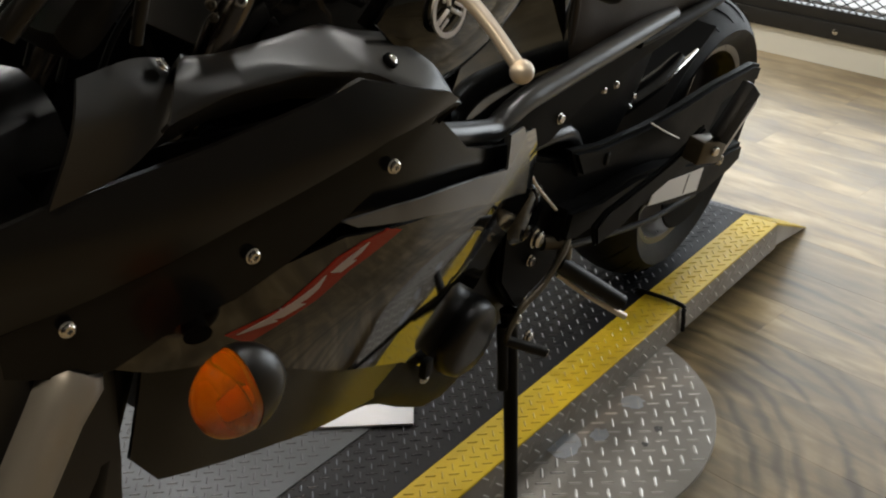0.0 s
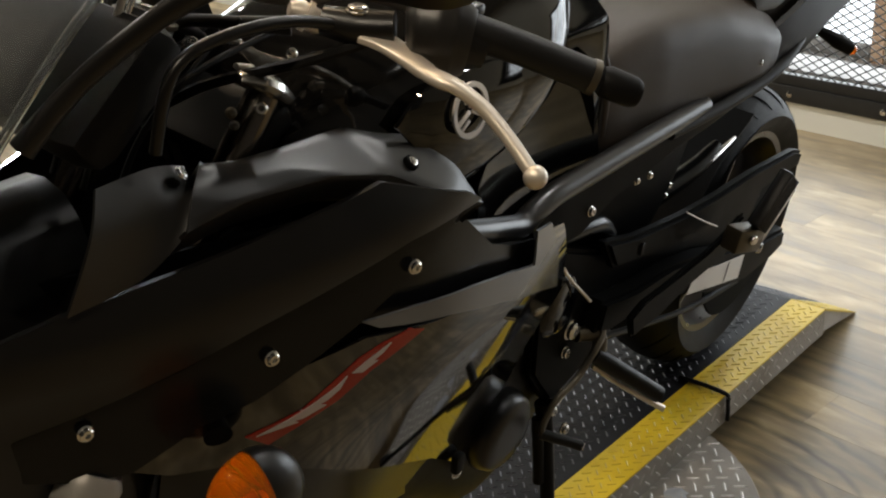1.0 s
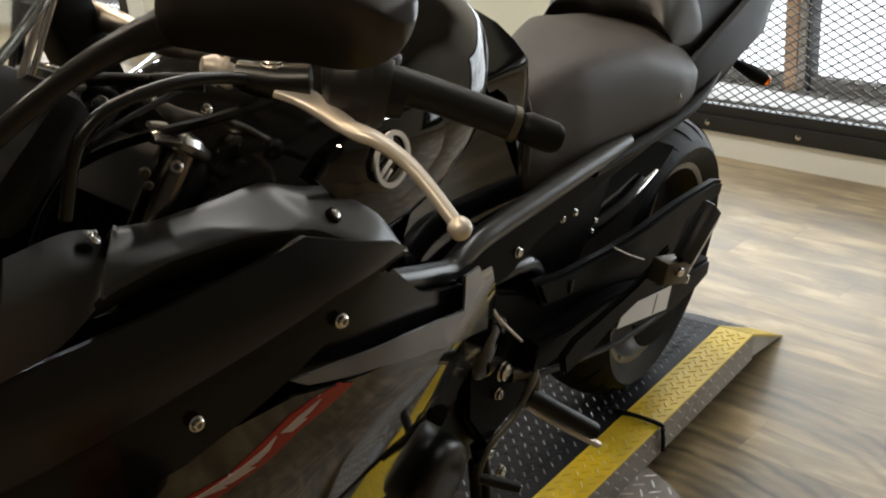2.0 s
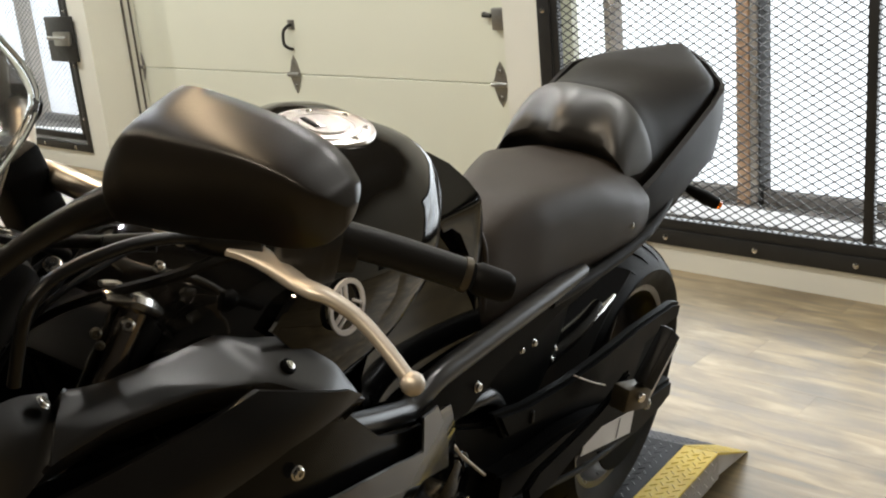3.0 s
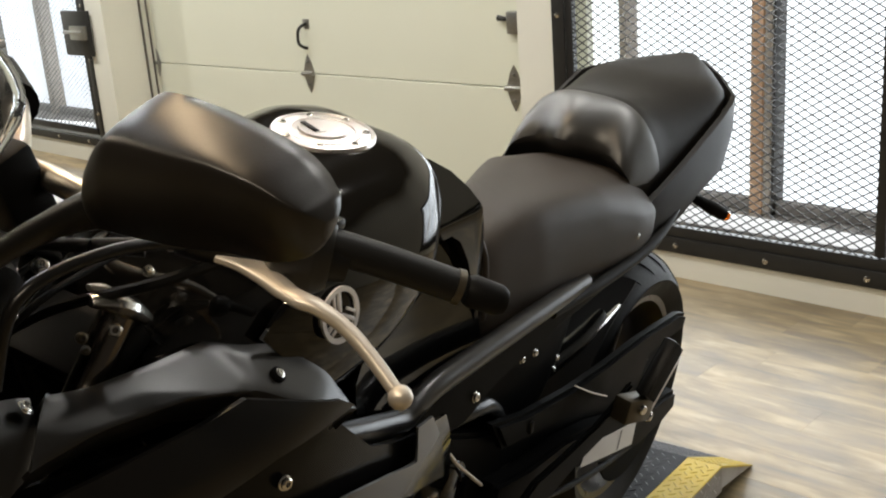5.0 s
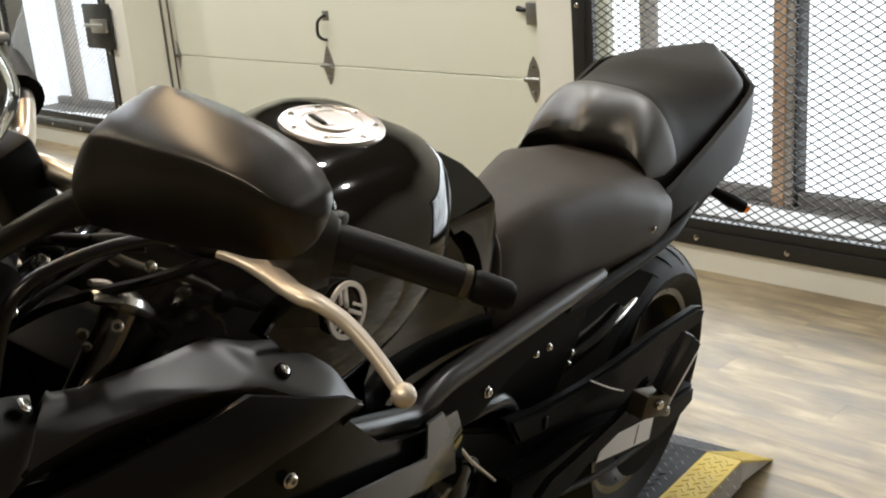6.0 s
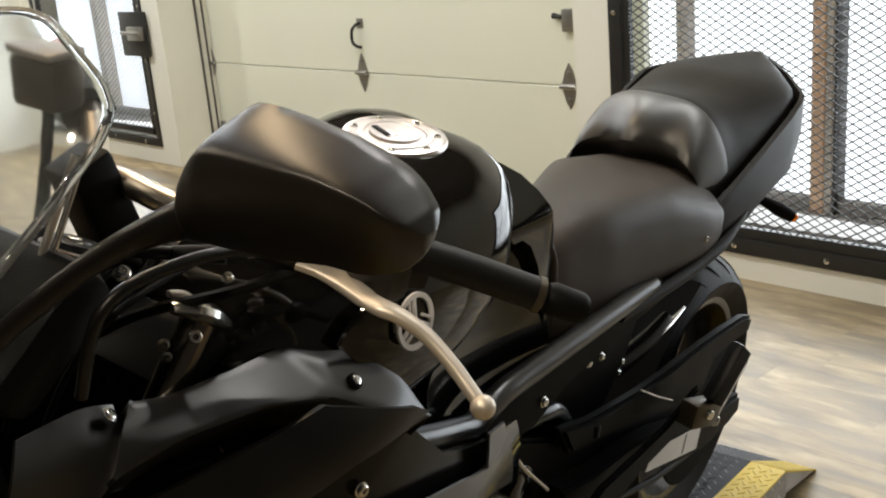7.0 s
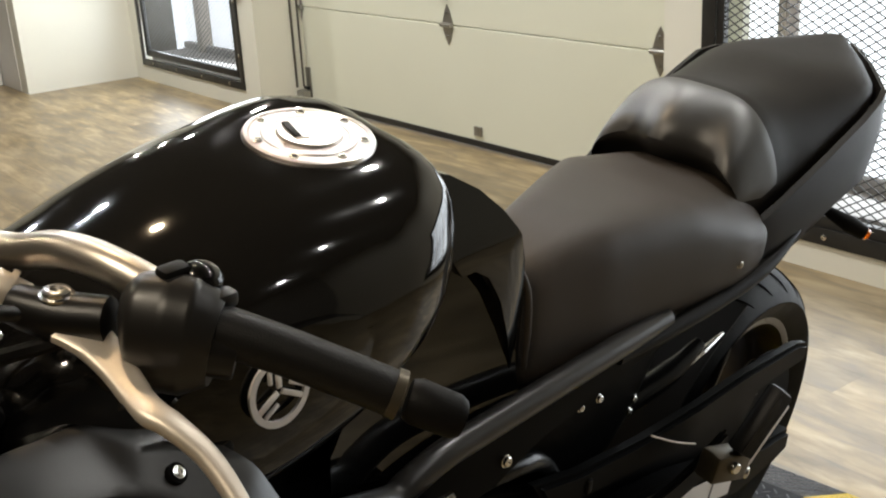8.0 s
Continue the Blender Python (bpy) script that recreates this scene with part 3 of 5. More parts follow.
PLATE = mat("black_diamond_plate", (0.014, 0.014, 0.0165), 0.42, 0.0, var=0.4, scale=10, bump=0.15, bump_scale=90, rough_var=0.14, spec=0.1)
PLATE_S = mat("bare_diamond_plate", (0.31, 0.295, 0.275), 0.46, 0.35, base2=(0.15, 0.128, 0.1), scale=7, bump=0.15, bump_scale=120, rough_var=0.14)
PLATE_B = mat("grey_diamond_plate", (0.075, 0.08, 0.088), 0.42, 0.6, var=0.35, scale=9, bump=0.15, bump_scale=120, rough_var=0.14)
BRIGHTP = mat("bright_aluminium", (0.5, 0.51, 0.54), 0.45, 0.4, var=0.15, scale=20, bump=0.3, bump_scale=60)
YELLOW = mat("yellow_paint", (0.56, 0.40, 0.010), 0.46, base2=(0.40, 0.265, 0.008), scale=9, bump=0.15, bump_scale=100, rough_var=0.1, spec=0.25)
YELLOWT = mat("rubbed_yellow_tread", (0.5, 0.37, 0.02), 0.42, base2=(0.34, 0.23, 0.012), scale=40, rough_var=0.1)
STAIN_B = mat("brown_stain", (0.24, 0.17, 0.10), 0.6, var=0.4, scale=40)
STAIN_D = mat("dark_stain", (0.09, 0.086, 0.082), 0.5, var=0.5, scale=40)
STAIN_W = mat("pale_rubbed_metal", (0.42, 0.44, 0.47), 0.4, 0.6, var=0.35, scale=50)
PLATE_D = mat("dull_tread", (0.09, 0.09, 0.098), 0.42, 0.6, var=0.4, scale=20, rough_var=0.12)
WORN_BLACK = mat("worn_black_tread", (0.05, 0.05, 0.058), 0.3, 0.3, base2=(0.016, 0.016, 0.019), scale=14, rough_var=0.12)
SILVERT = mat("bright_tread", (0.52, 0.5, 0.47), 0.42, 0.5, base2=(0.36, 0.33, 0.30), scale=25, rough_var=0.12)


def treads(inside, x0, x1, y0, y1, z, pitch=0.0195, length=0.0195, wide=0.0038, high=0.0013):
    """Raised lozenge treads of checker plate, crossed in turn."""
    verts, faces = [], []
    rng = random.Random(9)
    half = pitch / math.sqrt(2)
    n = int((abs(x0) + abs(x1) + abs(y0) + abs(y1)) / half) + 2
    for a in range(-n, n):
        for b in range(-n, n):
            x, y = (a - b) * half, (a + b) * half
            if not (x0 <= x <= x1 and y0 <= y <= y1 and inside(x, y)):
                continue
            q = radians(45 if (a + b) % 2 else -45) + rng.uniform(-0.04, 0.04)
            c, s = math.cos(q), math.sin(q)
            i = len(verts)
            for px_, py_, pz_ in ((-length / 2, 0, 0), (-length * 0.32, -wide / 2, 0), (length * 0.32, -wide / 2, 0), (length / 2, 0, 0), (length * 0.32, wide / 2, 0), (-length * 0.32, wide / 2, 0), (-length * 0.4, 0, high), (length * 0.4, 0, high)):
                verts.append((x + c * px_ - s * py_, y + s * px_ + c * py_, z + pz_))
            faces.extend([(i, i + 1, i + 6), (i + 1, i + 2, i + 7, i + 6), (i + 2, i + 3, i + 7), (i + 3, i + 4, i + 7), (i + 4, i + 5, i + 6, i + 7), (i + 5, i, i + 6)])
    me = bpy.data.meshes.new("treads")
    me.from_pydata(verts, [], faces)
    return me


def lay_treads(me, material, parent, m=None):
    me.materials.append(material)
    ob = new("treads", me)
    ob.parent = parent
    if m:
        ob.matrix_local = m
    return tagged(ob, kind="stuff")


lift = platform()
lay_treads(treads(lambda x, y: (-0.24 if y < -0.48 else -0.89) < x < -0.1, -0.9, -0.08, -1.6, 0.5, PZ), WORN_BLACK, lift)
lay_treads(treads(lambda x, y: -0.89 < x < -0.25 and y < -0.5, -0.9, -0.2, -1.6, -0.5, PZ + 0.0025), PLATE_D, lift)
lay_treads(treads(lambda x, y: -0.076 < x < -0.008, -0.1, 0.0, -1.6, 0.5, PZ), YELLOWT, lift)
slope = math.atan2(PZ - 0.004, 0.82 - 0.515)
rm = Matrix.Translation((0, 0.515, PZ)) @ pose(0, 0, 0, -math.degrees(slope), 0, 0)
lay_treads(treads(lambda x, y: -0.89 < x < -0.1 - 0.142 * y and 0.01 < y < 0.33, -0.9, -0.08, 0, 0.34, 0.0004), WORN_BLACK, lift, rm)
lay_treads(treads(lambda x, y: -0.072 < x + 0.142 * y < -0.008 and 0.01 < y < 0.33, -0.15, 0, 0, 0.34, 0.0004), YELLOWT, lift, rm)
# bare side: treads stand on the upright face
sm = Matrix(((0, 0, 1, -0.001), (1, 0, 0, 0), (0, 1, 0, 0), (0, 0, 0, 1)))
lay_treads(treads(lambda y, z: 0.105 < z < 0.15, -0.6, 0.5, 0.0, 0.16, 0.0, 0.026, 0.026, 0.005), SILVERT, lift, sm)
# silver wheel-chock plate let into the deck
chock = part("bright_plate", box((0.2, 0.19, 0.004), (-0.1, 0.095, PZ + 0.006), 0.001, Matrix.Translation((-0.179, -0.566, 0)) @ pose(0, 0, 0, 0, 0, 40.4)), BRIGHTP, lift, "bright bare aluminium plate")
strap = part("hold_strap", tube([(-0.105, 0.062, PZ + 0.004), (-0.05, 0.062, PZ + 0.006), (0.004, 0.06, PZ + 0.004), (0.007, 0.06, PZ - 0.01), (0.006, 0.064, 0.125), (0.004, 0.066, 0.1)], 0.0048, 8, 3), MATTE, lift, "black rubber strap over the edge")
DISC = (-0.425, 0.655, 0.088)
disc = part("stand_plate", revolve([(0, 0), (0.359, 0), (0.36, 0.0015), (0.36, 0.0045), (0.359, 0.006), (0, 0.006)], 96, Matrix.Translation(DISC)), PLATE_S)
tagged(disc, "round bare diamond-plate stand pad beside the lift", "stand pad")
dt = treads(lambda x, y: math.hypot(x, y) < 0.348, -0.36, 0.36, -0.36, 0.36, 0.0, 0.0275, 0.028, 0.0052)
lay_treads(dt, SILVERT, disc, Matrix.Translation((DISC[0], DISC[1], DISC[2] + 0.006)))
for stain_i, (x, y, r, mt) in enumerate(((0.023, -0.03, 0.045, STAIN_B), (0.058, 0.02, 0.03, STAIN_D), (0.03, -0.005, 0.02, STAIN_B), (0.134, -0.035, 0.034, STAIN_W), (0.145, 0.155, 0.022, STAIN_W), (0.164, 0.034, 0.018, STAIN_W), (0.07, 0.1, 0.012, STAIN_D), (0.228, 0.12, 0.008, STAIN_D), (0.238, 0.068, 0.006, STAIN_D), (0.01, 0.113, 0.009, STAIN_D), (-0.005, 0.013, 0.01, STAIN_D))):
    rng = random.Random(int(1000 * (x + y)))
    rim = [(x + r * (1 + rng.uniform(-0.3, 0.3)) * math.cos(k * 0.449), y + r * (1 + rng.uniform(-0.3, 0.3)) * math.sin(k * 0.449)) for k in range(14)]
    part("stain", slab(rim, 0.0004, Matrix.Translation((DISC[0], DISC[1], DISC[2] + 0.006 + 0.00012 * stain_i))), mt, disc, smooth=False)
part("pad_leg", box((0.05, 0.05, 0.088), (DISC[0] + 0.06, DISC[1] - 0.1, 0.044), 0.003), PLATE_S, disc)

# ---- the motorcycle ----
bike = tagged(new("motorcycle"), "black sport motorcycle parked leaning on its kickstand on a lift", "motorcycle")
bike.matrix_world = pose(-0.352, 0.224, 0.16, 0, 10.0, 10.5)


def B(u, v, w):
    """Bike places: u to the rear, v to its left, w up."""
    return Vector((v, u, w))


def side(u, w):
    b = herm(u, [-0.85, -0.75, -0.65, -0.56, -0.42, -0.28, -0.1, 0.1, 0.3], [0.0, 0.03, 0.065, 0.105, 0.155, 0.186, 0.18, 0.145, 0.11])
    f = herm(w, [0.1, 0.2, 0.35, 0.5, 0.62, 0.70, 0.76, 0.85, 0.95, 1.05], [0.15, 0.27, 0.475, 0.73, 0.935, 1.035, 1.03, 0.965, 0.85, 0.68])
    return b * f


def skin(outline, off=0.0, thick=0.004, step=0.02, sgn=1, bulge=None, n=0):
    """A body panel: an outline in u, w laid on the fairing's side surface."""
    pts = [Vector((u, w, 0)) for u, w in outline]
    if n:
        pts = spline(pts + [pts[0]], n)[:-1]
    bm = bmesh.new()
    bm.faces.new([bm.verts.new(p) for p in pts])
    us, ws = [p.x for p in pts], [p.y for p in pts]
    for lo, hi, ax in ((min(us), max(us), 0), (min(ws), max(ws), 1)):
        k = math.ceil(lo / step + 0.1) * step
        while k < hi - 0.1 * step:
            co, no = [0, 0, 0], [0, 0, 0]
            co[ax], no[ax] = k, 1
            bmesh.ops.bisect_plane(bm, geom=bm.verts[:] + bm.edges[:] + bm.faces[:], plane_co=co, plane_no=no, dist=1e-5)
            k += step
    bm.verts.index_update()

    def lay(co, d):
        return B(co.x, sgn * (side(co.x, co.y) + d + (bulge(co.x, co.y) if bulge else 0)), co.y)
    return close_layers(bm, lambda co: lay(co, off), lambda co: lay(co, off - thick))


def sec(u, wt, wb, hv, p=2.6, n=28, v0=0.0, cut=0.5, tilt=0.0):
    """A closed cross-section at u: rounded box from wb to wt, half width hv."""
    out = []
    wc, hh = wb + (wt - wb) * cut, None
    for k in range(n):
        q = 2 * math.pi * k / n
        c, s = math.cos(q), math.sin(q)
        x = math.copysign(abs(c) ** (2 / p), c) * hv
        h = (wt - wc) if s > 0 else (wc - wb)
        y = math.copysign(abs(s) ** (2 / p), s) * h
        out.append(B(u + tilt * y, v0 + x, wc + y))
    return out


def smooth_loft(keys, steps=24, **kw):
    """keys: u, top, bottom, half width; smoothly joined."""
    us = [k[0] for k in keys]
    rings = []
    for i in range(steps + 1):
        u = us[0] + (us[-1] - us[0]) * i / steps
        rings.append(sec(u, *(herm(u, us, [k[j] for k in keys]) for j in (1, 2, 3)), **kw))
    return loft(rings)


# near-black without gloss: shade inside grooves and recesses put into the colour
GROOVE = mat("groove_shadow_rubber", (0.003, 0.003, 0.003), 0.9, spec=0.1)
# tank: broad shoulders, then a narrow waist that runs down to the seat
tank_bm = smooth_loft([(-0.36, 0.93, 0.87, 0.03), (-0.345, 0.955, 0.84, 0.075), (-0.3, 0.995, 0.82, 0.112), (-0.2, 1.033, 0.81, 0.14), (-0.1, 1.0485, 0.825, 0.149), (-0.04, 1.049, 0.848, 0.149), (0, 1.0492, 0.872, 0.1455),
            (0.03, 1.0488, 0.894, 0.137), (0.05, 1.0478, 0.908, 0.1265), (0.06, 1.047, 0.916, 0.1198), (0.07, 1.0455, 0.925, 0.1117), (0.08, 1.042, 0.936, 0.1007), (0.09, 1.0335, 0.95, 0.084), (0.097, 1.02, 0.962, 0.064), (0.101, 1.006, 0.97, 0.042)], steps=170, p=2.9, cut=0.34)
def tip_over(bm):
    """The tank top sits a little skew, higher on the far side."""
    for vert in bm.verts:
        x, up = vert.co.x, min(1, max(0, (vert.co.z - 0.9) / 0.13))
        back = min(1.25, max(-0.8, 1 + 7.5 * vert.co.y))
        vert.co.z -= (0.16 * back if x < 0 else 0.05) * x * up
    return bm


tank = part("fuel_tank", tip_over(tank_bm), TANKP, bike, "deep gloss black painted tank")
part("tank_waist", tip_over(smooth_loft([(0.0, 1.03, 0.74, 0.06), (0.08, 1.008, 0.73, 0.078), (0.13, 0.984, 0.725, 0.083), (0.18, 0.944, 0.72, 0.084), (0.22, 0.906, 0.72, 0.08), (0.25, 0.876, 0.72, 0.07), (0.275, 0.86, 0.74, 0.04)], steps=24, p=3.0, cut=0.5)), GLOSS, tank)


def band_width(u, w):
    """How far out the arched band lies: upright low down, leaning in over the seat's nose."""
    return 0.101 - 0.45 * max(0, w - 0.945) - 0.25 * max(0, u - 0.185)
capm = aim(B(0, 0, 1.0485), (0.085, -0.015, 1))
cap = part("fuel_cap", revolve([(0, -0.015), (0.056, -0.015), (0.0575, 0.001), (0.056, 0.0036), (0.052, 0.0042), (0.051, 0.003), (0.042, 0.0034), (0.041, 0.0046), (0.0345, 0.0052), (0.0335, 0.004), (0.0285, 0.0042), (0.0275, 0.0066), (0, 0.007)], 64, capm), CAPM, tank, "brushed metal fuel cap")
for k in range(7):
    q = 2 * math.pi * k / 7 + 0.3
    part("cap_screw", bolt(capm @ Vector((0.0465 * math.cos(q), 0.0465 * math.sin(q), 0.0028)), (0.085, -0.015, 1), 0.0032, 0.0025), STEEL, cap)
slot_at = capm.inverted() @ B(-0.0112, -0.0088, 1.055)
slot_way = capm.inverted().to_3x3() @ (B(-0.0164, 0.0072, 1.055) - B(-0.006, -0.0248, 1.055))
slotm = capm @ pose(slot_at.x, slot_at.y, 0.0066, 0, 0, math.degrees(math.atan2(slot_way.y, slot_way.x)))
part("key_flap", box((0.034, 0.013, 0.002), (0, 0.003, 0.0002), 0.0009, slotm), CAPM, cap)
part("key_slot", box((0.03, 0.0065, 0.002), (0, -0.001, 0.0012), 0.001, slotm), MATTE, cap, "dark key slot")
# maker's round mark as a plain ring with bars
em = Matrix.Translation(B(-0.164, 0.1515, 0.943)) @ Matrix(((0, 0, 1, 0), (1, 0, 0, 0), (0, 1, 0, 0), (0, 0, 0, 1)))
part("tank_pad", skin([(-0.255, 0.948), (-0.21, 0.975), (-0.10, 0.975), (-0.02, 0.93), (-0.05, 0.875), (-0.12, 0.868), (-0.2, 0.895)], 0, 0.004, bulge=lambda u, w: 0.1535 - side(u, w) - 0.25 * max(0, w - 0.95) - 0.3 * max(0, 0.91 - w) - 0.9 * (u + 0.14) ** 2, n=5), GLOSS, tank, "gloss black side panel")
emb = part("badge_ring", revolve([(0.0275, 0), (0.0275, 0.0025), (0.0225, 0.0025), (0.0225, 0)] + [(0.0275, 0)], 40, em @ pose(0, 0, 0.0035, -8, 0, 0)), EMBLEM, tank, "white round badge")
for q in (90, 210, 330):
    part("badge_bar", box((0.021, 0.0042, 0.0022), (0.0125, 0, 0.0046), 0.0005, em @ pose(0, 0, 0, -8, 0, 0) @ pose(0, 0, 0, 0, 0, q)), EMBLEM, emb)
    part("badge_bar", box((0.014, 0.003, 0.0022), (0.014, 0.0075, 0.0046), 0.0005, em @ pose(0, 0, 0, -8, 0, 0) @ pose(0, 0, 0, 0, 0, q)), EMBLEM, emb)

# seats and tail
def saddle():
    """A nose that widens to the rear; the top narrower than the skirt, with a soft crease between."""
    keys = [(0.2, 0.80, 0.74, 0.03, 0.045), (0.222, 0.842, 0.73, 0.041, 0.056), (0.25, 0.862, 0.728, 0.049, 0.066), (0.29, 0.878, 0.728, 0.058, 0.072), (0.33, 0.887, 0.73, 0.068, 0.079), (0.4, 0.891, 0.73, 0.086, 0.092), (0.47, 0.889, 0.732, 0.104, 0.108), (0.55, 0.882, 0.735, 0.124, 0.127), (0.62, 0.873, 0.74, 0.137, 0.139), (0.665, 0.861, 0.755, 0.133, 0.136), (0.69, 0.85, 0.775, 0.112, 0.116)]
    us = [k[0] for k in keys]
    rings = []
    for i in range(49):
        u = us[0] + (us[-1] - us[0]) * i / 48
        top, bot, ht, hb = (herm(u, us, [k[j] for k in keys]) for j in (1, 2, 3, 4))
        ring = []
        for k in range(48):
            q = 2 * math.pi * k / 48
            c, s_ = math.cos(q), math.sin(q)
            mid = bot + 0.5 * (top - bot)
            w = mid + 0.5 * (top - bot) * math.copysign(abs(s_) ** 0.45, s_)
            wide = hb + (ht - hb) * min(1, max(0, (w - bot) / (top - bot))) ** 1.6
            x = math.copysign(abs(c) ** 0.45, c)
            high = max(0, (w - mid) / (top - mid))
            w -= 0.034 * high * min(1, max(0, (u - 0.5) / 0.11)) * abs(x) ** 2.5  # the rear corners fall away
            w += 0.009 * high * max(0, -x) * min(1, max(0, (u - 0.23) / 0.08)) * min(1, max(0, (0.6 - u) / 0.1))
            ring.append(B(u, float(np.interp(u, (0.35, 0.66), (0.035, 0.01))) + wide * x, w + 0.012 * (abs(c) < 0.98) * (1 - abs(c) ** 2) * (s_ > 0) * 0.6))
        rings.append(ring)
    return loft(rings)


part("seat", saddle(), VINYL, bike, "black grained vinyl seat")


TAIL = [(0.6, 0.81, 0.735, 0.132), (0.66, 0.835, 0.738, 0.146), (0.7, 0.851, 0.742, 0.151), (0.8, 0.888, 0.772, 0.157), (0.9, 0.922, 0.792, 0.159), (0.95, 0.94, 0.795, 0.157), (0.985, 0.945, 0.795, 0.148), (1.065, 0.956, 0.80, 0.093), (1.13, 0.964, 0.815, 0.036), (1.14, 0.958, 0.82, 0.03)]


def shell_at(u, k):
    return float(np.interp(u, [t[0] for t in TAIL], [t[k] for t in TAIL]))


def facet(u, top, bot, hv):
    """Angular tail section: a raised lip round the sunk seat bed, upright sides, tucked-in bottom."""
    h = top - bot
    pts = [(max(0.002, hv - 0.03), top - 0.034), (max(0.003, hv - 0.017), top - 0.034), (max(0.004, hv - 0.0145), top), (max(0.006, hv - 0.006), top - 0.002), (max(0.008, hv), bot + 0.6 * h), (max(0.006, hv - 0.006), bot + 0.15 * h), (max(0.004, hv - 0.03), bot)]
    return [B(u, v, w) for v, w in pts] + [B(u, -v, w) for v, w in reversed(pts)]


tbm = loft([facet(*k) for k in TAIL])
bmesh.ops.bevel(tbm, geom=[e for e in tbm.edges if e.calc_face_angle(0) > 0.2], offset=0.002, segments=2, affect="EDGES")
tail = part("tail_shell", tbm, COWL, bike, "satin black angular tail shell")


def pillion_pad():
    """A plate that narrows to the rear, behind a fluted bolster that overhangs the seat."""
    front = [(0.062, 0.835), (0.053, 0.856), (0.038, 0.874), (0.018, 0.889), (0.005, 0.901), (0.0, 0.912), (0.005, 0.926), (0.016, 0.939), (0.033, 0.951), (0.053, 0.961), (0.074, 0.9675), (0.092, 0.970)]
    rows = [(0.602 + du, w, max(0, 1 - du / 0.11) if k > 3 else 1 - 0.9 * du / 0.11) for k, (du, w) in enumerate(front)]
    for k in range(1, 15):
        u = 0.694 + (1.118 - 0.694) * k / 14
        rows.append((u, 0.970 + 0.004 * max(0, (u - 0.8) / 0.3) - 0.006 * math.sin(math.pi * min(1, (u - 0.694) / 0.2)), 0))
    n = 40
    bm = bmesh.new()
    grid = []
    for u, wc, lobe in rows:
        hv = shell_at(u, 3) - 0.0235 + 0.004 * lobe
        edge = min(wc - 0.004, shell_at(u, 1) - 0.004 if lobe == 0 else min(wc - 0.035, shell_at(max(u, 0.66), 1) + 0.02))
        row = []
        for j in range(n + 1):
            x = 2 * j / n - 1
            x = math.copysign(1 - (1 - abs(x)) ** 1.5, x)
            v = x * hv
            dip = 0.026 * lobe * (0.5 - 0.5 * math.cos(2 * math.pi * (v + 0.005) / 0.112))
            fall = (1 - abs(x) ** 3.2) ** 0.7
            back = 0.024 * lobe * abs(x) ** 4
            row.append(bm.verts.new(B(u + dip + back, v, edge + (wc - edge) * fall - 0.25 * dip)))
        grid.append(row)
    for a, b in zip(grid, grid[1:]):
        for k in range(n):
            bm.faces.new((a[k], a[k + 1], b[k + 1], b[k]))
    rim = grid[0] + [r[-1] for r in grid[1:]] + grid[-1][-2::-1] + [r[0] for r in grid[-2:0:-1]]
    low = [bm.verts.new((p.co.x * 0.985, p.co.y, min(p.co.z, 0.99) - 0.03)) for p in rim]
    for k in range(len(rim)):
        bm.faces.new((rim[k], rim[(k + 1) % len(rim)], low[(k + 1) % len(rim)], low[k]))
    return bm


cowl = part("pillion_cowl", pillion_pad(), COWL, bike, "satin black sculpted pillion cover with a fluted bolster")
cowl.data.materials.append(BOLSTER)
for face in cowl.data.polygons:
    face.material_index = 1 if face.index < 40 * 11 else 0
part("seat_bolt", bolt(B(0.488, 0.14, 0.80) + B(0.1, 0.008, -0.005), (1, 0, 0.1), 0.0045, 0.005), STEEL, tail)
part("seat_rail_trim", tube([B(0.36, 0.128, 0.742), B(0.52, 0.142, 0.75), B(0.66, 0.15, 0.765), B(0.76, 0.146, 0.79)], [0.009, 0.011, 0.011, 0.006], 10), MATTE, bike)


def blinker(at, way, s=1.0):
    """A small stalked rear indicator."""
    root = part("rear_indicator", tube([at, at + 0.045 * s * Vector(way), at + 0.075 * s * Vector(way)], [0.007, 0.014, 0.012], 12), MATTE, bike, "black stalk indicator with amber tip")
    part("lens", revolve([(0, 0.012), (0.008, 0.008), (0.011, 0), (0, 0)], 16, aim(at + 0.075 * s * Vector(way), way)), AMBER, root, "amber lens")


blinker(B(1.0, 0.09, 0.735), Vector(B(0.35, 0.55, -0.3)).normalized())
blinker(B(1.0, -0.09, 0.735), Vector(B(0.35, -0.55, -0.3)).normalized())


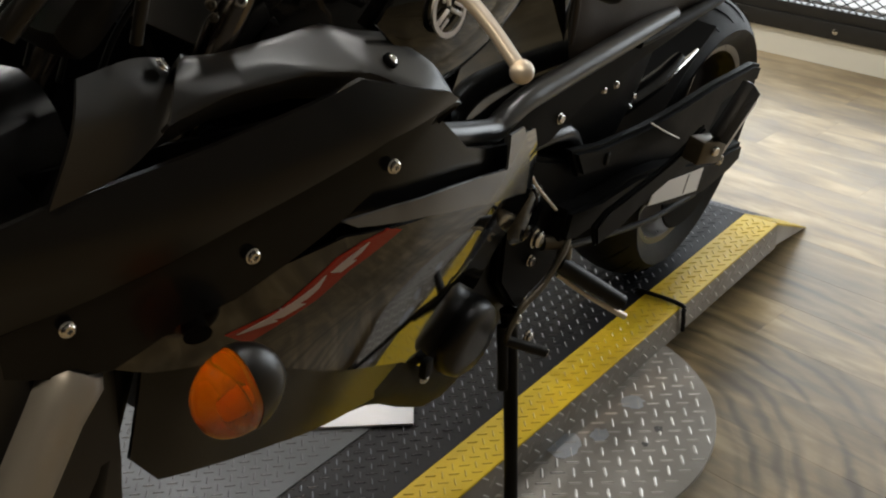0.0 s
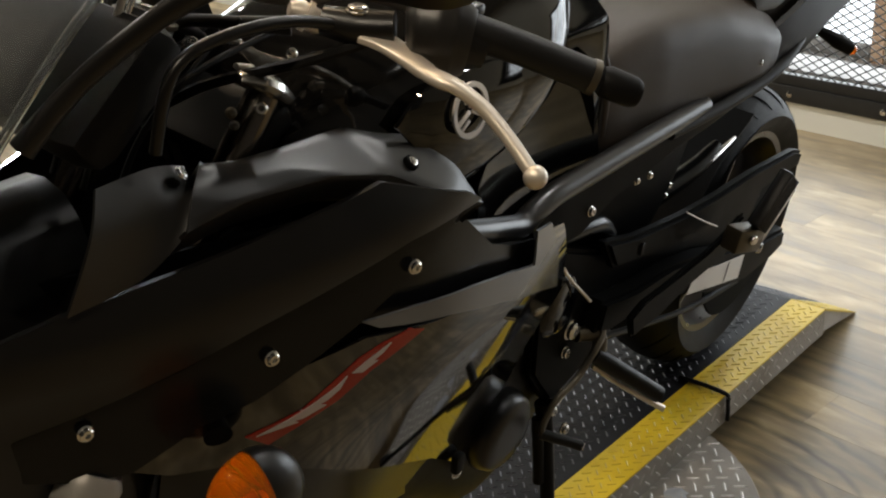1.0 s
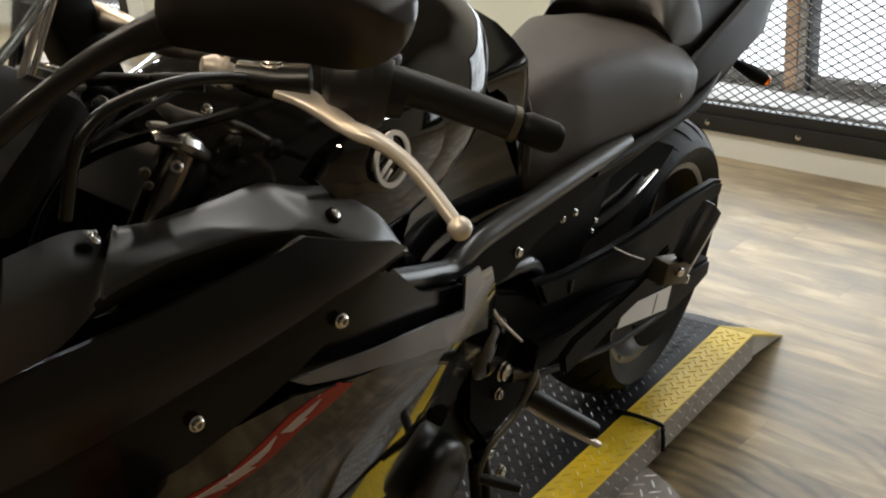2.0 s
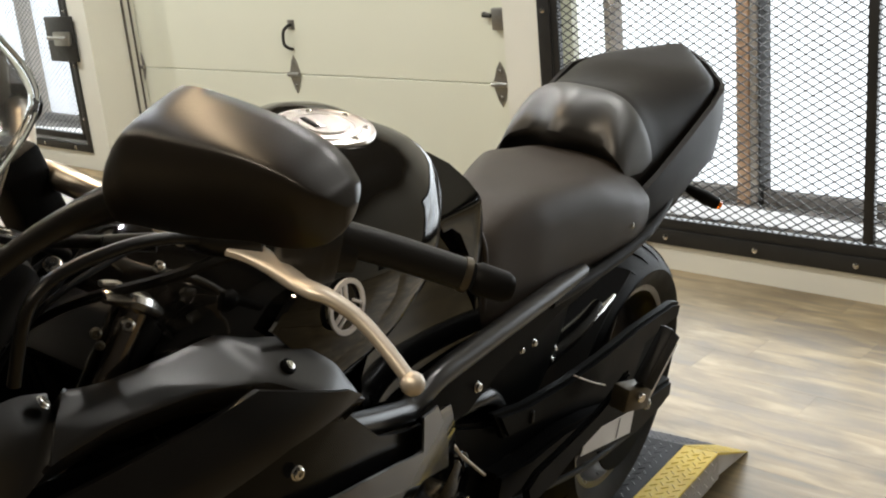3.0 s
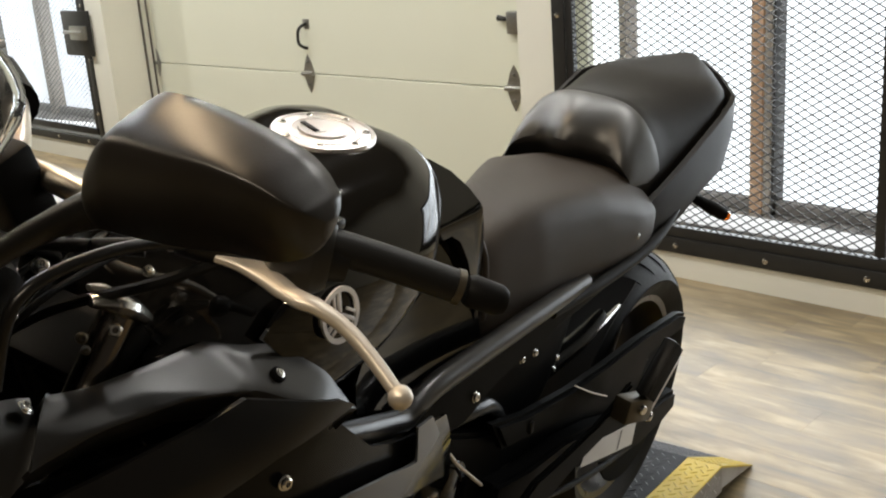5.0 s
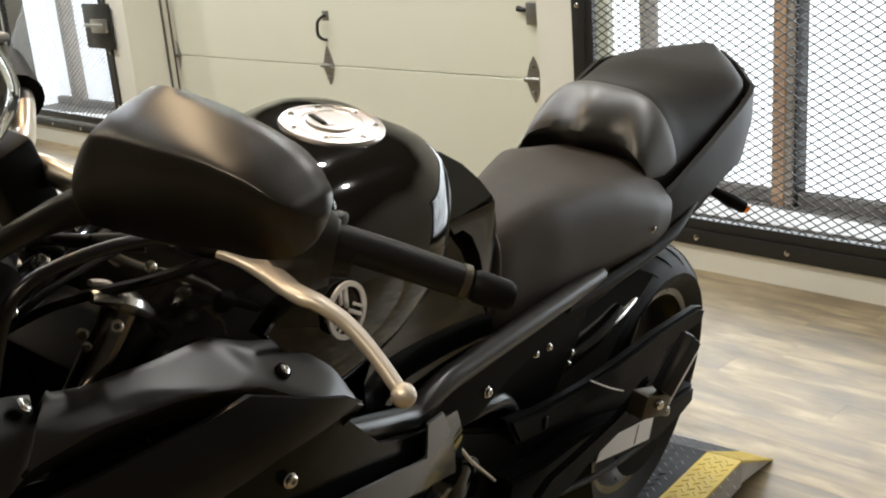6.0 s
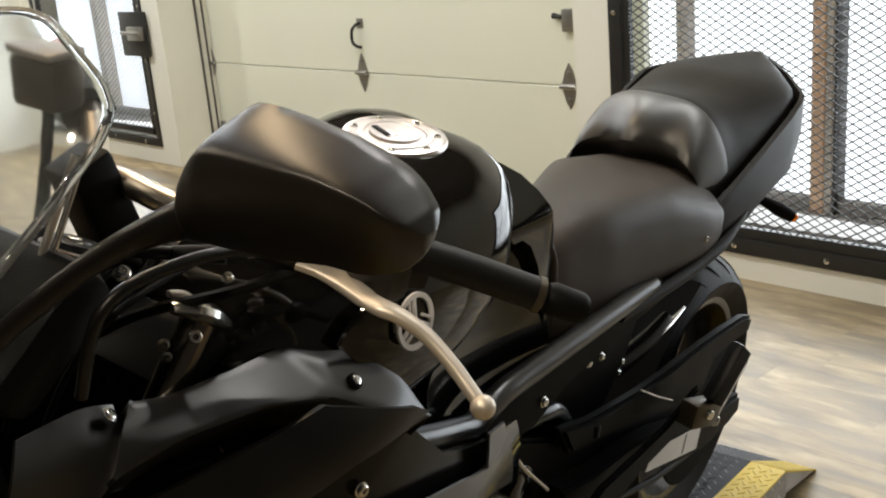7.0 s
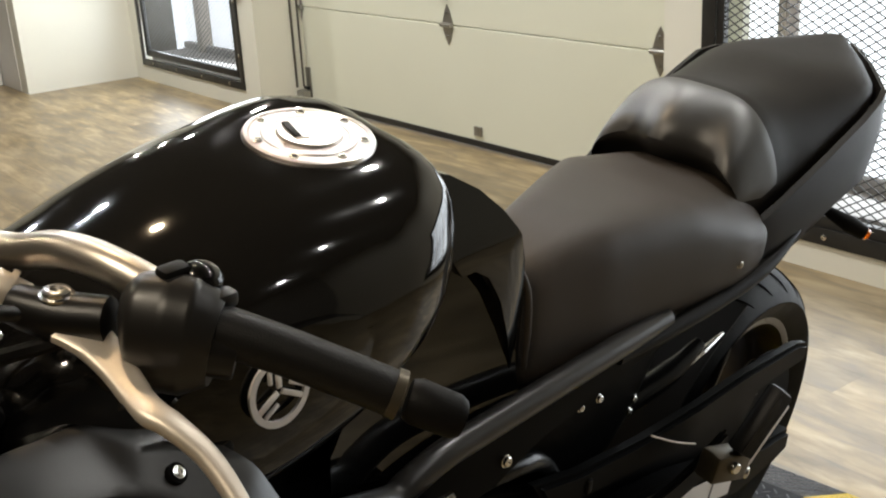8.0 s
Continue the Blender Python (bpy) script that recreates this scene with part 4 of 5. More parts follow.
def wheel(at, R, hw, name, label):
    root = new(name)
    root.parent = bike
    root["label"] = label
    root.matrix_local = Matrix.Translation(at) @ pose(0, 0, 0, 0, 90, 0)
    r0 = R - 0.088
    prof = [(r0, -hw * 0.74), (r0 + 0.02, -hw * 0.9), (r0 + 0.04, -hw)]
    for a in np.linspace(-1.15, 1.15, 19):
        prof.append((R - 0.062 * (1 - math.cos(a)) / (1 - math.cos(1.15)) * 0.8, hw * 0.99 * math.sin(a) / math.sin(1.15)))
    prof += [(r0 + 0.04, hw), (r0 + 0.02, hw * 0.9), (r0, hw * 0.74)]
    tyre = part("tyre", revolve(prof + [prof[0]], 96), RUBBER, root, "black road tyre with cut grooves")
    # tread grooves: inlaid sipes, shade painted near-black, sweeping from the shoulder to the crown
    for k in range(26):
        for sg in (-1, 1):
            q0 = 2 * math.pi * (k + (0.5 if sg > 0 else 0)) / 26
            line = []
            for i in range(5):
                f = i / 4
                a = sg * (0.95 - 0.75 * f)
                r = R - 0.062 * (1 - math.cos(a)) / (1 - math.cos(1.15)) * 0.8 + 0.0003
                q = q0 + 0.16 * f + 0.05 * f * f
                line.append((r * math.cos(q), r * math.sin(q), hw * 0.99 * math.sin(a) / math.sin(1.15)))
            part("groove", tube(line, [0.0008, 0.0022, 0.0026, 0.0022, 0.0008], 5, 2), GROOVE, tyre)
    rp = [(r0 + 0.008, hw * 0.76), (r0 - 0.002, hw * 0.77), (r0 - 0.010, hw * 0.73), (r0 - 0.016, hw * 0.5), (r0 - 0.035, 0.01), (r0 - 0.035, -0.01), (r0 - 0.016, -hw * 0.5), (r0 - 0.010, -hw * 0.73), (r0 - 0.002, -hw * 0.77), (r0 + 0.008, -hw * 0.76), (r0 + 0.004, 0)]
    part("rim", revolve(rp + [rp[0]], 80), RIMM, root, "dark bronze cast rim")
    part("hub", revolve([(0, -0.07), (0.035, -0.07), (0.045, -0.03), (0.045, 0.03), (0.035, 0.07), (0, 0.07)], 28), RIMM, root)
    for k in range(5):
        q = 2 * math.pi * k / 5 + 0.5
        part("spoke", tube([(0.03 * math.cos(q), 0.03 * math.sin(q), 0), (0.11 * math.cos(q + 0.12), 0.11 * math.sin(q + 0.12), 0.022), ((r0 - 0.012) * math.cos(q), (r0 - 0.012) * math.sin(q), 0.02)], [0.024, 0.016, 0.022], 10, flat=0.7), RIMM, root)
    return root


RW = B(0.955, -0.03, 0.303)
rear = wheel(RW, 0.3, 0.087, "rear_wheel", "rear wheel, black tyre on a dark bronze rim")
front = wheel(B(-0.80, 0.0, 0.29), 0.29, 0.058, "front_wheel", "front wheel under the fairing")
part("brake_disc", revolve([(0.05, 0), (0.135, 0), (0.135, 0.005), (0.05, 0.005), (0.05, 0)], 48, pose(0, 0, 0.06)), STEEL, front)
# sprocket disc widened and near-black, standing in for shade inside the wheel
part("chain_sprocket", revolve([(0.03, 0.09), (0.165, 0.09), (0.168, 0.0925), (0.165, 0.095), (0.03, 0.095), (0.03, 0.09)], 40), GROOVE, rear)

# covers between tank, seat and frame rail
part("side_cover", skin([(-0.06, 0.80), (0.0, 0.87), (0.05, 0.91), (0.085, 0.94), (0.12, 0.935), (0.155, 0.905), (0.185, 0.86), (0.2, 0.81), (0.208, 0.75), (0.1, 0.735), (0.03, 0.735), (-0.06, 0.765)], 0, 0.004, bulge=lambda u, w: 0.0885 - side(u, w) - 0.10 * (w - 0.83) + 0.5 * (u - 0.09) ** 2), GLOSS, bike, "gloss black side cover")
part("cover_band", skin([(0.035, 1.034), (0.075, 1.022), (0.105, 1.012), (0.139, 0.992), (0.165, 0.968), (0.185, 0.94), (0.2, 0.906), (0.208, 0.86), (0.211, 0.806), (0.214, 0.755), (0.199, 0.755), (0.192, 0.79), (0.18, 0.83), (0.162, 0.876), (0.14, 0.908), (0.118, 0.922), (0.1, 0.922), (0.086, 0.94), (0.06, 0.98)], 0, 0.012, step=0.012, bulge=lambda u, w: band_width(u, w) - side(u, w)), GLOSS, bike, "gloss black arched band between tank and seat")
part("seat_nose_trim", tube([B(0.2, 0.088, 0.9), B(0.216, 0.093, 0.865), B(0.222, 0.095, 0.82), B(0.223, 0.096, 0.77)], [0.003, 0.0045, 0.0045, 0.003], 10), VINYL, bike)
part("under_seat_tray", smooth_loft([(0.0, 0.80, 0.66, 0.07), (0.2, 0.78, 0.62, 0.08), (0.45, 0.77, 0.64, 0.095), (0.62, 0.775, 0.67, 0.11), (0.75, 0.785, 0.70, 0.12), (0.88, 0.80, 0.725, 0.122), (1.02, 0.81, 0.755, 0.10), (1.08, 0.82, 0.78, 0.07)], steps=20, p=3.5), ARMB, bike, "black under-seat tray")
part("rear_splash_guard", smooth_loft([(0.16, 0.73, 0.40, 0.05), (0.3, 0.73, 0.40, 0.07), (0.45, 0.73, 0.45, 0.07), (0.56, 0.73, 0.53, 0.06), (0.62, 0.73, 0.60, 0.05)], steps=12, p=4), ARMB, bike, "black plastic splash guard before the rear wheel")
# swingarm, chain guard, chain
def upright(v, tilt=0.0):
    """Lays a plate's outline in u, w at v."""
    return Matrix(((0, 0, 1, v), (1, 0, 0, 0), (0, 1, 0, 0), (0, 0, 0, 1)))


arm = part("swingarm", slab([(0.275, 0.496), (0.378, 0.471), (0.504, 0.458), (0.62, 0.43), (0.73, 0.392), (0.85, 0.345), (0.98, 0.325), (1.03, 0.315), (1.035, 0.275), (0.98, 0.268), (0.85, 0.272), (0.70, 0.315), (0.609, 0.352), (0.513, 0.398), (0.414, 0.418), (0.30, 0.43), (0.265, 0.445)], 0.036, upright(0.082), 0.007), ARMB, bike, "black box-section swingarm")
part("swingarm_right", slab([(0.2, 0.5), (0.5, 0.46), (0.85, 0.345), (1.03, 0.315), (1.035, 0.265), (0.85, 0.265), (0.5, 0.39), (0.2, 0.4)], 0.036, upright(-0.16), 0.007), ARMB, bike)
part("label", slab([(0.568, 0.374), (0.590, 0.407), (0.700, 0.378), (0.811, 0.350), (0.804, 0.302), (0.70, 0.333)], 0.001, upright(0.1195)), WHITEL, arm, "white warning label", smooth=False)
part("label_line", slab([(0.735, 0.365), (0.739, 0.366), (0.731, 0.33), (0.727, 0.329)], 0.0006, upright(0.1212)), GREYG, arm, smooth=False)
brace = part("swingarm_brace", slab([(0.26, 0.60), (0.356, 0.572), (0.514, 0.545), (0.654, 0.532), (0.80, 0.524), (0.986, 0.503), (1.03, 0.487), (1.023, 0.456), (0.90, 0.466), (0.731, 0.468), (0.605, 0.481), (0.443, 0.508), (0.30, 0.54)], 0.022, upright(0.09), 0.006), ARMB, bike, "black upper swingarm brace")
part("brace_web", slab([(0.30, 0.55), (0.62, 0.50), (0.95, 0.47), (0.86, 0.34), (0.62, 0.425), (0.40, 0.465), (0.28, 0.49)], 0.008, upright(0.078), 0.002), ARMB, brace)
part("sensor_wire", tube([B(0.508, 0.116, 0.556), B(0.575, 0.12, 0.515), B(0.646, 0.118, 0.476)], 0.0014, 6), ALU, brace)
part("wire_clip", box((0.006, 0.01, 0.02), B(0.372, 0.113, 0.545), 0.002), MATTE, brace)
part("chain", tube([B(0.3, 0.075, 0.475), B(0.955, 0.068, 0.403)], 0.006, 8), MATTE, bike, "oily drive chain")
part("chain_lower", tube([B(0.3, 0.075, 0.39), B(0.7, 0.07, 0.255), B(0.955, 0.068, 0.205)], 0.006, 8), MATTE, bike)
part("hugger", cloth([[B(0.86, x, 0.60), B(0.73, x, 0.52), B(0.655, x, 0.41), B(0.63, x, 0.3)] for x in (-0.11, -0.07, 0.0, 0.04, 0.06)], 0.004), MATTE, bike)

# frame rail, side frame and rear sets
part("frame_rail", tube([B(-0.16, 0.135, 0.797), B(-0.11, 0.135, 0.778), B(-0.05, 0.132, 0.757), B(-0.007, 0.13, 0.744), B(0.018, 0.129, 0.75), B(0.06, 0.128, 0.757), B(0.124, 0.127, 0.757), B(0.27, 0.127, 0.757), B(0.46, 0.128, 0.757)], [0.014, 0.0145, 0.0145, 0.0145, 0.0145, 0.0145, 0.0145, 0.0145, 0.013], 14, flat=1.05), FRAMEM, bike, "satin grey tubular frame rail")
part("sub_frame", slab([(0.02, 0.735), (0.2, 0.744), (0.5, 0.747), (0.57, 0.738), (0.544, 0.716), (0.475, 0.708), (0.372, 0.692), (0.242, 0.68), (0.16, 0.655), (0.06, 0.66)], 0.022, upright(0.098), 0.005), ARMB, bike, "black frame side plate")
part("frame_bolt", bolt(B(0.176, 0.12, 0.688), (1, 0, 0.1), 0.006, 0.006), STEEL, bike)
part("shock_body", tube([B(0.56, 0.03, 0.53), B(0.67, 0.045, 0.55), B(0.74, 0.05, 0.575)], [0.02, 0.018, 0.01], 14), SOFTB, bike, "black rear shock reservoir")
part("shock_stay", tube([B(0.68, 0.058, 0.555), B(0.74, 0.058, 0.565), B(0.80, 0.056, 0.572)], [0.004, 0.0055, 0.003], 8), STEEL, bike)
for u, w, vv in ((0.36, 0.655, 0.09), (0.395, 0.668, 0.088), (0.40, 0.65, 0.09), (0.545, 0.57, 0.06), (0.538, 0.552, 0.06)):
    part("frame_bolt", bolt(B(u, vv, w), (1, 0, 0.1), 0.0048, 0.005), STEEL, bike)
part("pivot_plate", slab([(0.17, 0.62), (0.3, 0.56), (0.36, 0.45), (0.3, 0.36), (0.2, 0.34), (0.14, 0.42), (0.13, 0.54)], 0.03, Matrix(((0, 0, 1, 0.06), (1, 0, 0, 0), (0, 1, 0, 0), (0, 0, 0, 1))), 0.006), ARMB, bike, "black frame pivot plate")
part("pivot_bolt", bolt(B(0.225, 0.09, 0.462), (1, 0, 0), 0.013, 0.012), STEEL, bike)
for u, w in ((0.29, 0.458), (0.215, 0.428), (0.33, 0.44)):
    part("plate_bolt", bolt(B(u, 0.092, w), (1, 0, 0), 0.0075, 0.009), STEEL, bike)
part("engine", smooth_loft([(-0.46, 0.70, 0.56, 0.05), (-0.38, 0.76, 0.46, 0.075), (-0.25, 0.79, 0.38, 0.09), (-0.1, 0.80, 0.32, 0.085), (0.08, 0.76, 0.2, 0.075), (0.22, 0.68, 0.24, 0.065), (0.34, 0.6, 0.34, 0.045)], steps=16, p=3.5), MATTE, bike, "black engine block")
part("engine_cover", revolve([(0, 0.02), (0.03, 0.02), (0.05, 0.018), (0.058, 0.012), (0.062, 0.0), (0.062, -0.03), (0, -0.03)], 40, aim(B(0.075, 0.085, 0.362), (1, 0, -0.05))), SATIN, bike, "round engine side cover")
part("sprocket_cover", revolve([(0, 0.02), (0.04, 0.02), (0.052, 0.012), (0.056, 0), (0.056, -0.03), (0, -0.03)], 30, aim(B(0.19, 0.075, 0.52), (1, 0.1, 0))), GLOSS, bike)
part("hose", tube([B(0.135, 0.1, 0.63), B(0.16, 0.102, 0.60), B(0.183, 0.1, 0.574), B(0.22, 0.1, 0.537), B(0.262, 0.098, 0.497)], 0.0026, 8), ALU, bike, "thin bare metal hose")
part("coolant_hose", tube([B(0.1, 0.075, 0.64), B(0.24, 0.085, 0.625), B(0.3, 0.08, 0.6), B(0.35, 0.07, 0.55)], 0.013, 12), SOFTB, bike)
# rider's peg and gear lever
peg = part("rider_peg", tube([B(0.27, 0.115, 0.405), B(0.34, 0.20, 0.335)], [0.014, 0.0135], 12, smooth_line=False), GRIPR, bike, "ribbed rubber foot peg with metal edge")
part("peg_feeler", tube([B(0.265, 0.118, 0.388), B(0.30, 0.155, 0.35), B(0.352, 0.206, 0.305)], [0.004, 0.0035, 0.006], 8), ALU, peg)
part("peg_hanger", tube([B(0.25, 0.09, 0.44), B(0.285, 0.11, 0.43), B(0.275, 0.118, 0.40)], [0.012, 0.011, 0.012], 10), BRACKET, bike)
shift = part("gear_lever", tube([B(0.30, 0.105, 0.45), B(0.275, 0.118, 0.43), B(0.22, 0.12, 0.395), B(0.165, 0.118, 0.38), B(0.14, 0.118, 0.352), B(0.135, 0.12, 0.335)], [0.005, 0.006, 0.005, 0.005, 0.005, 0.005], 8, flat=1.3), BRACKET, bike, "bent bronze-grey gear lever")
part("lever_rubber", tube([B(0.135, 0.118, 0.338), B(0.175, 0.165, 0.318)], 0.0085, 10, smooth_line=False), GRIPR, shift)
part("lever_pin", bolt(B(0.175, 0.165, 0.318), (1, 0.5, -0.3), 0.006, 0.004), STEEL, shift)
# kickstand
ks = part("kickstand", tube([B(0.19, 0.085, 0.345), B(0.188, 0.10, 0.28), B(0.162, 0.15, 0.08), B(0.134, 0.184, -0.03)], [0.014, 0.012, 0.011, 0.012], 12), MATTE, bike, "black kickstand, swung down")
part("stand_foot", box((0.055, 0.035, 0.006), B(0.134, 0.19, -0.0335), 0.002), MATTE, ks)
for u, v, w in ((0.205, 0.095, 0.348), (0.197, 0.095, 0.332), (0.225, 0.09, 0.345), (0.215, 0.11, 0.295)):
    part("stand_bolt", bolt(B(u, v, w), (1, 0, 0), 0.0075, 0.009), STEEL, ks)
part("stand_spring", tube([B(0.17, 0.09, 0.33), B(0.165, 0.11, 0.22)], 0.009, 10), MATTE, ks)
# pillion peg on its bracket
pb = part("pillion_bracket", slab([(0.30, 0.47), (0.34, 0.483), (0.421, 0.48), (0.549, 0.479), (0.60, 0.484), (0.677, 0.50), (0.69, 0.45), (0.611, 0.441), (0.477, 0.439), (0.401, 0.428), (0.315, 0.43)], 0.012, upright(0.139), 0.004), ARMB, bike, "black pillion foot peg bracket")
lug = part("bracket_lug", box((0.034, 0.07, 0.042), (0, 0, 0), 0.004, Matrix.Translation(B(0.617, 0.176, 0.49)) @ pose(0, 0, 0, -12, 0, -14)), BRACKET, pb, "bronze coloured lug")
part("lug_bolt", revolve([(0, 0.004), (0.007, 0.004), (0.0085, 0.002), (0.0085, -0.002), (0, -0.002)], 20, aim(B(0.612, 0.1955, 0.495), (1, -0.25, 0))), STEEL, lug)
part("lug_bolt", bolt(B(0.672, 0.185, 0.452), (1, 0.4, -0.2), 0.0085, 0.008), STEEL, lug)
pm = Matrix.Translation(B(0.662, 0.196, 0.548)) @ pose(0, 0, 0, -38, 4, -8)
pp = part("pillion_peg", box((0.022, 0.046, 0.105), (0, 0, 0), 0.005, pm), GRIPR, bike, "folded pillion foot peg, black rubber")
part("peg_plate", box((0.02, 0.015, 0.105), (-0.002, 0.031, -0.012), 0.002, pm), WHITEL, pp, "pale metal edge")
for k in range(6):
    part("peg_rib", box((0.024, 0.002, 0.1), (0, -0.02 + 0.0075 * k, 0), 0.0006, pm), MATTE, pp)
# fairing: inner cowl, side panels, belly
CW = {"a": (-0.4496, 0.105, 0.9685), "b": (-0.4165, 0.110, 0.9619), "c": (-0.3597, 0.112, 0.9582), "d": (-0.2947, 0.106, 0.952), "e": (-0.2553, 0.106, 0.9429), "g": (-0.2255, 0.13, 0.9328), "h": (-0.1897, 0.165, 0.90), "i": (-0.1774, 0.19, 0.8622),
      "j": (-0.385, 0.132, 0.951), "k": (-0.3434, 0.147, 0.9395), "l": (-0.2839, 0.165, 0.9198), "m": (-0.267, 0.138, 0.9369), "n": (-0.4896, 0.135, 0.9329), "o": (-0.4297, 0.142, 0.9416), "p": (-0.3479, 0.152, 0.936), "s": (-0.4722, 0.122, 0.9565), "q": (-0.235, 0.193, 0.889)}


def inner_cowl():
    """Flat facets with rounded creases; a lip turned in along the ridge and along the lower edge."""
    bm = bmesh.new()
    at = {k: bm.verts.new(B(*p)) for k, p in CW.items()}
    for f in ("abjs", "bcj", "cdkj", "dem", "dmlk", "egm", "ghm", "hiqlm", "sjon", "jkpo", "klp"):
        bm.faces.new([at[c] for c in f])
    for chain, dv, dw in (("abcdeghi", -0.022, -0.03), ("noplqi", -0.03, -0.035)):
        low = [bm.verts.new(B(CW[c][0], CW[c][1] + dv, CW[c][2] + dw)) for c in chain]
        for k in range(len(chain) - 1):
            bm.faces.new((at[chain[k]], at[chain[k + 1]], low[k + 1], low[k]))
    bmesh.ops.recalc_face_normals(bm, faces=bm.faces[:])
    bmesh.ops.triangulate(bm, faces=bm.faces[:])
    bmesh.ops.subdivide_edges(bm, edges=bm.edges[:], cuts=5, use_grid_fill=True)
    for _ in range(2):
        bmesh.ops.smooth_vert(bm, verts=[v for v in bm.verts if not v.is_boundary], factor=0.5, use_axis_x=True, use_axis_y=True, use_axis_z=True)
    return thicken(bm, 0.003)


part("inner_cowl", inner_cowl(), SHELF, bike, "satin black faceted inner cowl with a recessed screw")
hn = Vector((0.62, 0.25, 0.74)).normalized()
hole = B(-0.256, 0.1565, 0.9165) + 0.008 * hn
# near-black disc painted as the shade in the screw's hole
part("recess_shade", revolve([(0.0075, -0.0012), (0.0070, -0.0008), (0.0066, -0.0012), (0, -0.0014), (0, -0.006), (0.0075, -0.006), (0.0075, -0.0012)], 28, aim(hole, hn)), GROOVE, bike)
part("cowl_screw", bolt(hole, hn, 0.0038, 0.002), STEEL, bike)
part("cowl_front", cloth([
    [B(-0.48, 0.128, 0.93), B(-0.52, 0.12, 0.90), B(-0.58, 0.105, 0.885)],
    [B(-0.466, 0.112, 0.952), B(-0.50, 0.112, 0.945), B(-0.56, 0.115, 0.945)],
    [B(-0.455, 0.092, 0.962), B(-0.485, 0.09, 0.97), B(-0.54, 0.098, 0.975)]], 0.003), SHELF, bike)
part("cowl_screw", bolt(B(-0.47, 0.107, 0.966), Vector((0.5, 0.5, 0.7)), 0.005, 0.003), STEEL, bike)
part("inner_liner", skin([(-0.17, 0.85), (-0.3, 0.885), (-0.47, 0.89), (-0.6, 0.89), (-0.68, 0.86), (-0.6, 0.70), (-0.44, 0.70), (-0.25, 0.76)], -0.035, 0.004), MATTE, bike)
part("side_fairing", skin([(-0.178, 0.866), (-0.205, 0.885), (-0.26, 0.905), (-0.305, 0.922), (-0.36, 0.914), (-0.43, 0.905), (-0.51, 0.894), (-0.57, 0.885), (-0.66, 0.862), (-0.74, 0.82), (-0.66, 0.775), (-0.56, 0.797), (-0.50, 0.812), (-0.44, 0.83), (-0.35, 0.852), (-0.288, 0.865)], 0.006, 0.005,
     bulge=lambda u, w: 0.012 * math.exp(-(((w - (0.885 + 0.12 * (u + 0.25))) / 0.028) ** 2))), SATIN, bike, "satin black upper side fairing")
part("mid_fairing", skin([(-0.185, 0.862), (-0.288, 0.858), (-0.35, 0.845), (-0.44, 0.823), (-0.50, 0.805), (-0.57, 0.79), (-0.66, 0.768), (-0.62, 0.735), (-0.583, 0.722), (-0.545, 0.718), (-0.49, 0.745), (-0.442, 0.754), (-0.39, 0.774), (-0.335, 0.797), (-0.272, 0.823), (-0.219, 0.847)], 0.0, 0.004), SOFTB, bike, "gloss black band with bright screws")
for u, w in ((-0.276, 0.832), (-0.428, 0.795), (-0.577, 0.774)):
    part("fairing_screw", bolt(B(u, side(u, w) + 0.004, w), (1, -0.2, 0.15), 0.0058, 0.006), STEEL, bike)
part("vent_recess", skin([(-0.20, 0.85), (-0.26, 0.825), (-0.33, 0.78), (-0.233, 0.752), (-0.1, 0.72), (0.02, 0.69), (0.0, 0.73), (-0.06, 0.752), (-0.11, 0.775), (-0.16, 0.825)], -0.024, 0.004), SOFTB, bike, "gloss black recess behind the side vent")
lowf = part("lower_fairing", skin([(0.05, 0.735), (0.139, 0.583), (0.08, 0.52), (0.066, 0.465), (0.036, 0.425), (-0.002, 0.372), (-0.03, 0.372), (-0.12, 0.455), (-0.2, 0.515), (-0.37, 0.63), (-0.46, 0.685), (-0.512, 0.697), (-0.545, 0.715), (-0.49, 0.742), (-0.39, 0.768), (-0.327, 0.773), (-0.233, 0.752), (-0.107, 0.73), (0.0, 0.695), (-0.01, 0.752)], -0.006, 0.004), GLOSSM, bike, "mirror-gloss black lower fairing")
part("grey_stripe", skin([(-0.332, 0.792), (-0.313, 0.779), (-0.213, 0.75), (-0.111, 0.713), (0.0, 0.662), (0.1, 0.612), (0.005, 0.757), (-0.036, 0.765), (-0.036, 0.722), (-0.1, 0.744), (-0.173, 0.764), (-0.266, 0.784)], -0.0045, 0.003), GREYG, lowf, "grey stripe decal")
part("red_stripe", skin([(-0.449, 0.714), (-0.428, 0.696), (-0.36, 0.718), (-0.323, 0.737), (-0.256, 0.754), (-0.274, 0.762), (-0.307, 0.761), (-0.336, 0.755), (-0.396, 0.722)], -0.0045, 0.003), REDG, lowf, "red flash decal")
part("white_flash", skin([(-0.44, 0.7115), (-0.41, 0.718), (-0.385, 0.7255), (-0.362, 0.7345), (-0.35, 0.742), (-0.358, 0.731), (-0.37, 0.7245), (-0.379, 0.722), (-0.372, 0.719), (-0.395, 0.7135), (-0.405, 0.7142), (-0.4, 0.711)], -0.0035, 0.003), PALEG, lowf)
part("white_flash", skin([(-0.345, 0.743), (-0.325, 0.7515), (-0.3, 0.7585), (-0.31, 0.7515), (-0.322, 0.747), (-0.316, 0.7455), (-0.334, 0.7395)], -0.0035, 0.003), PALEG, lowf)
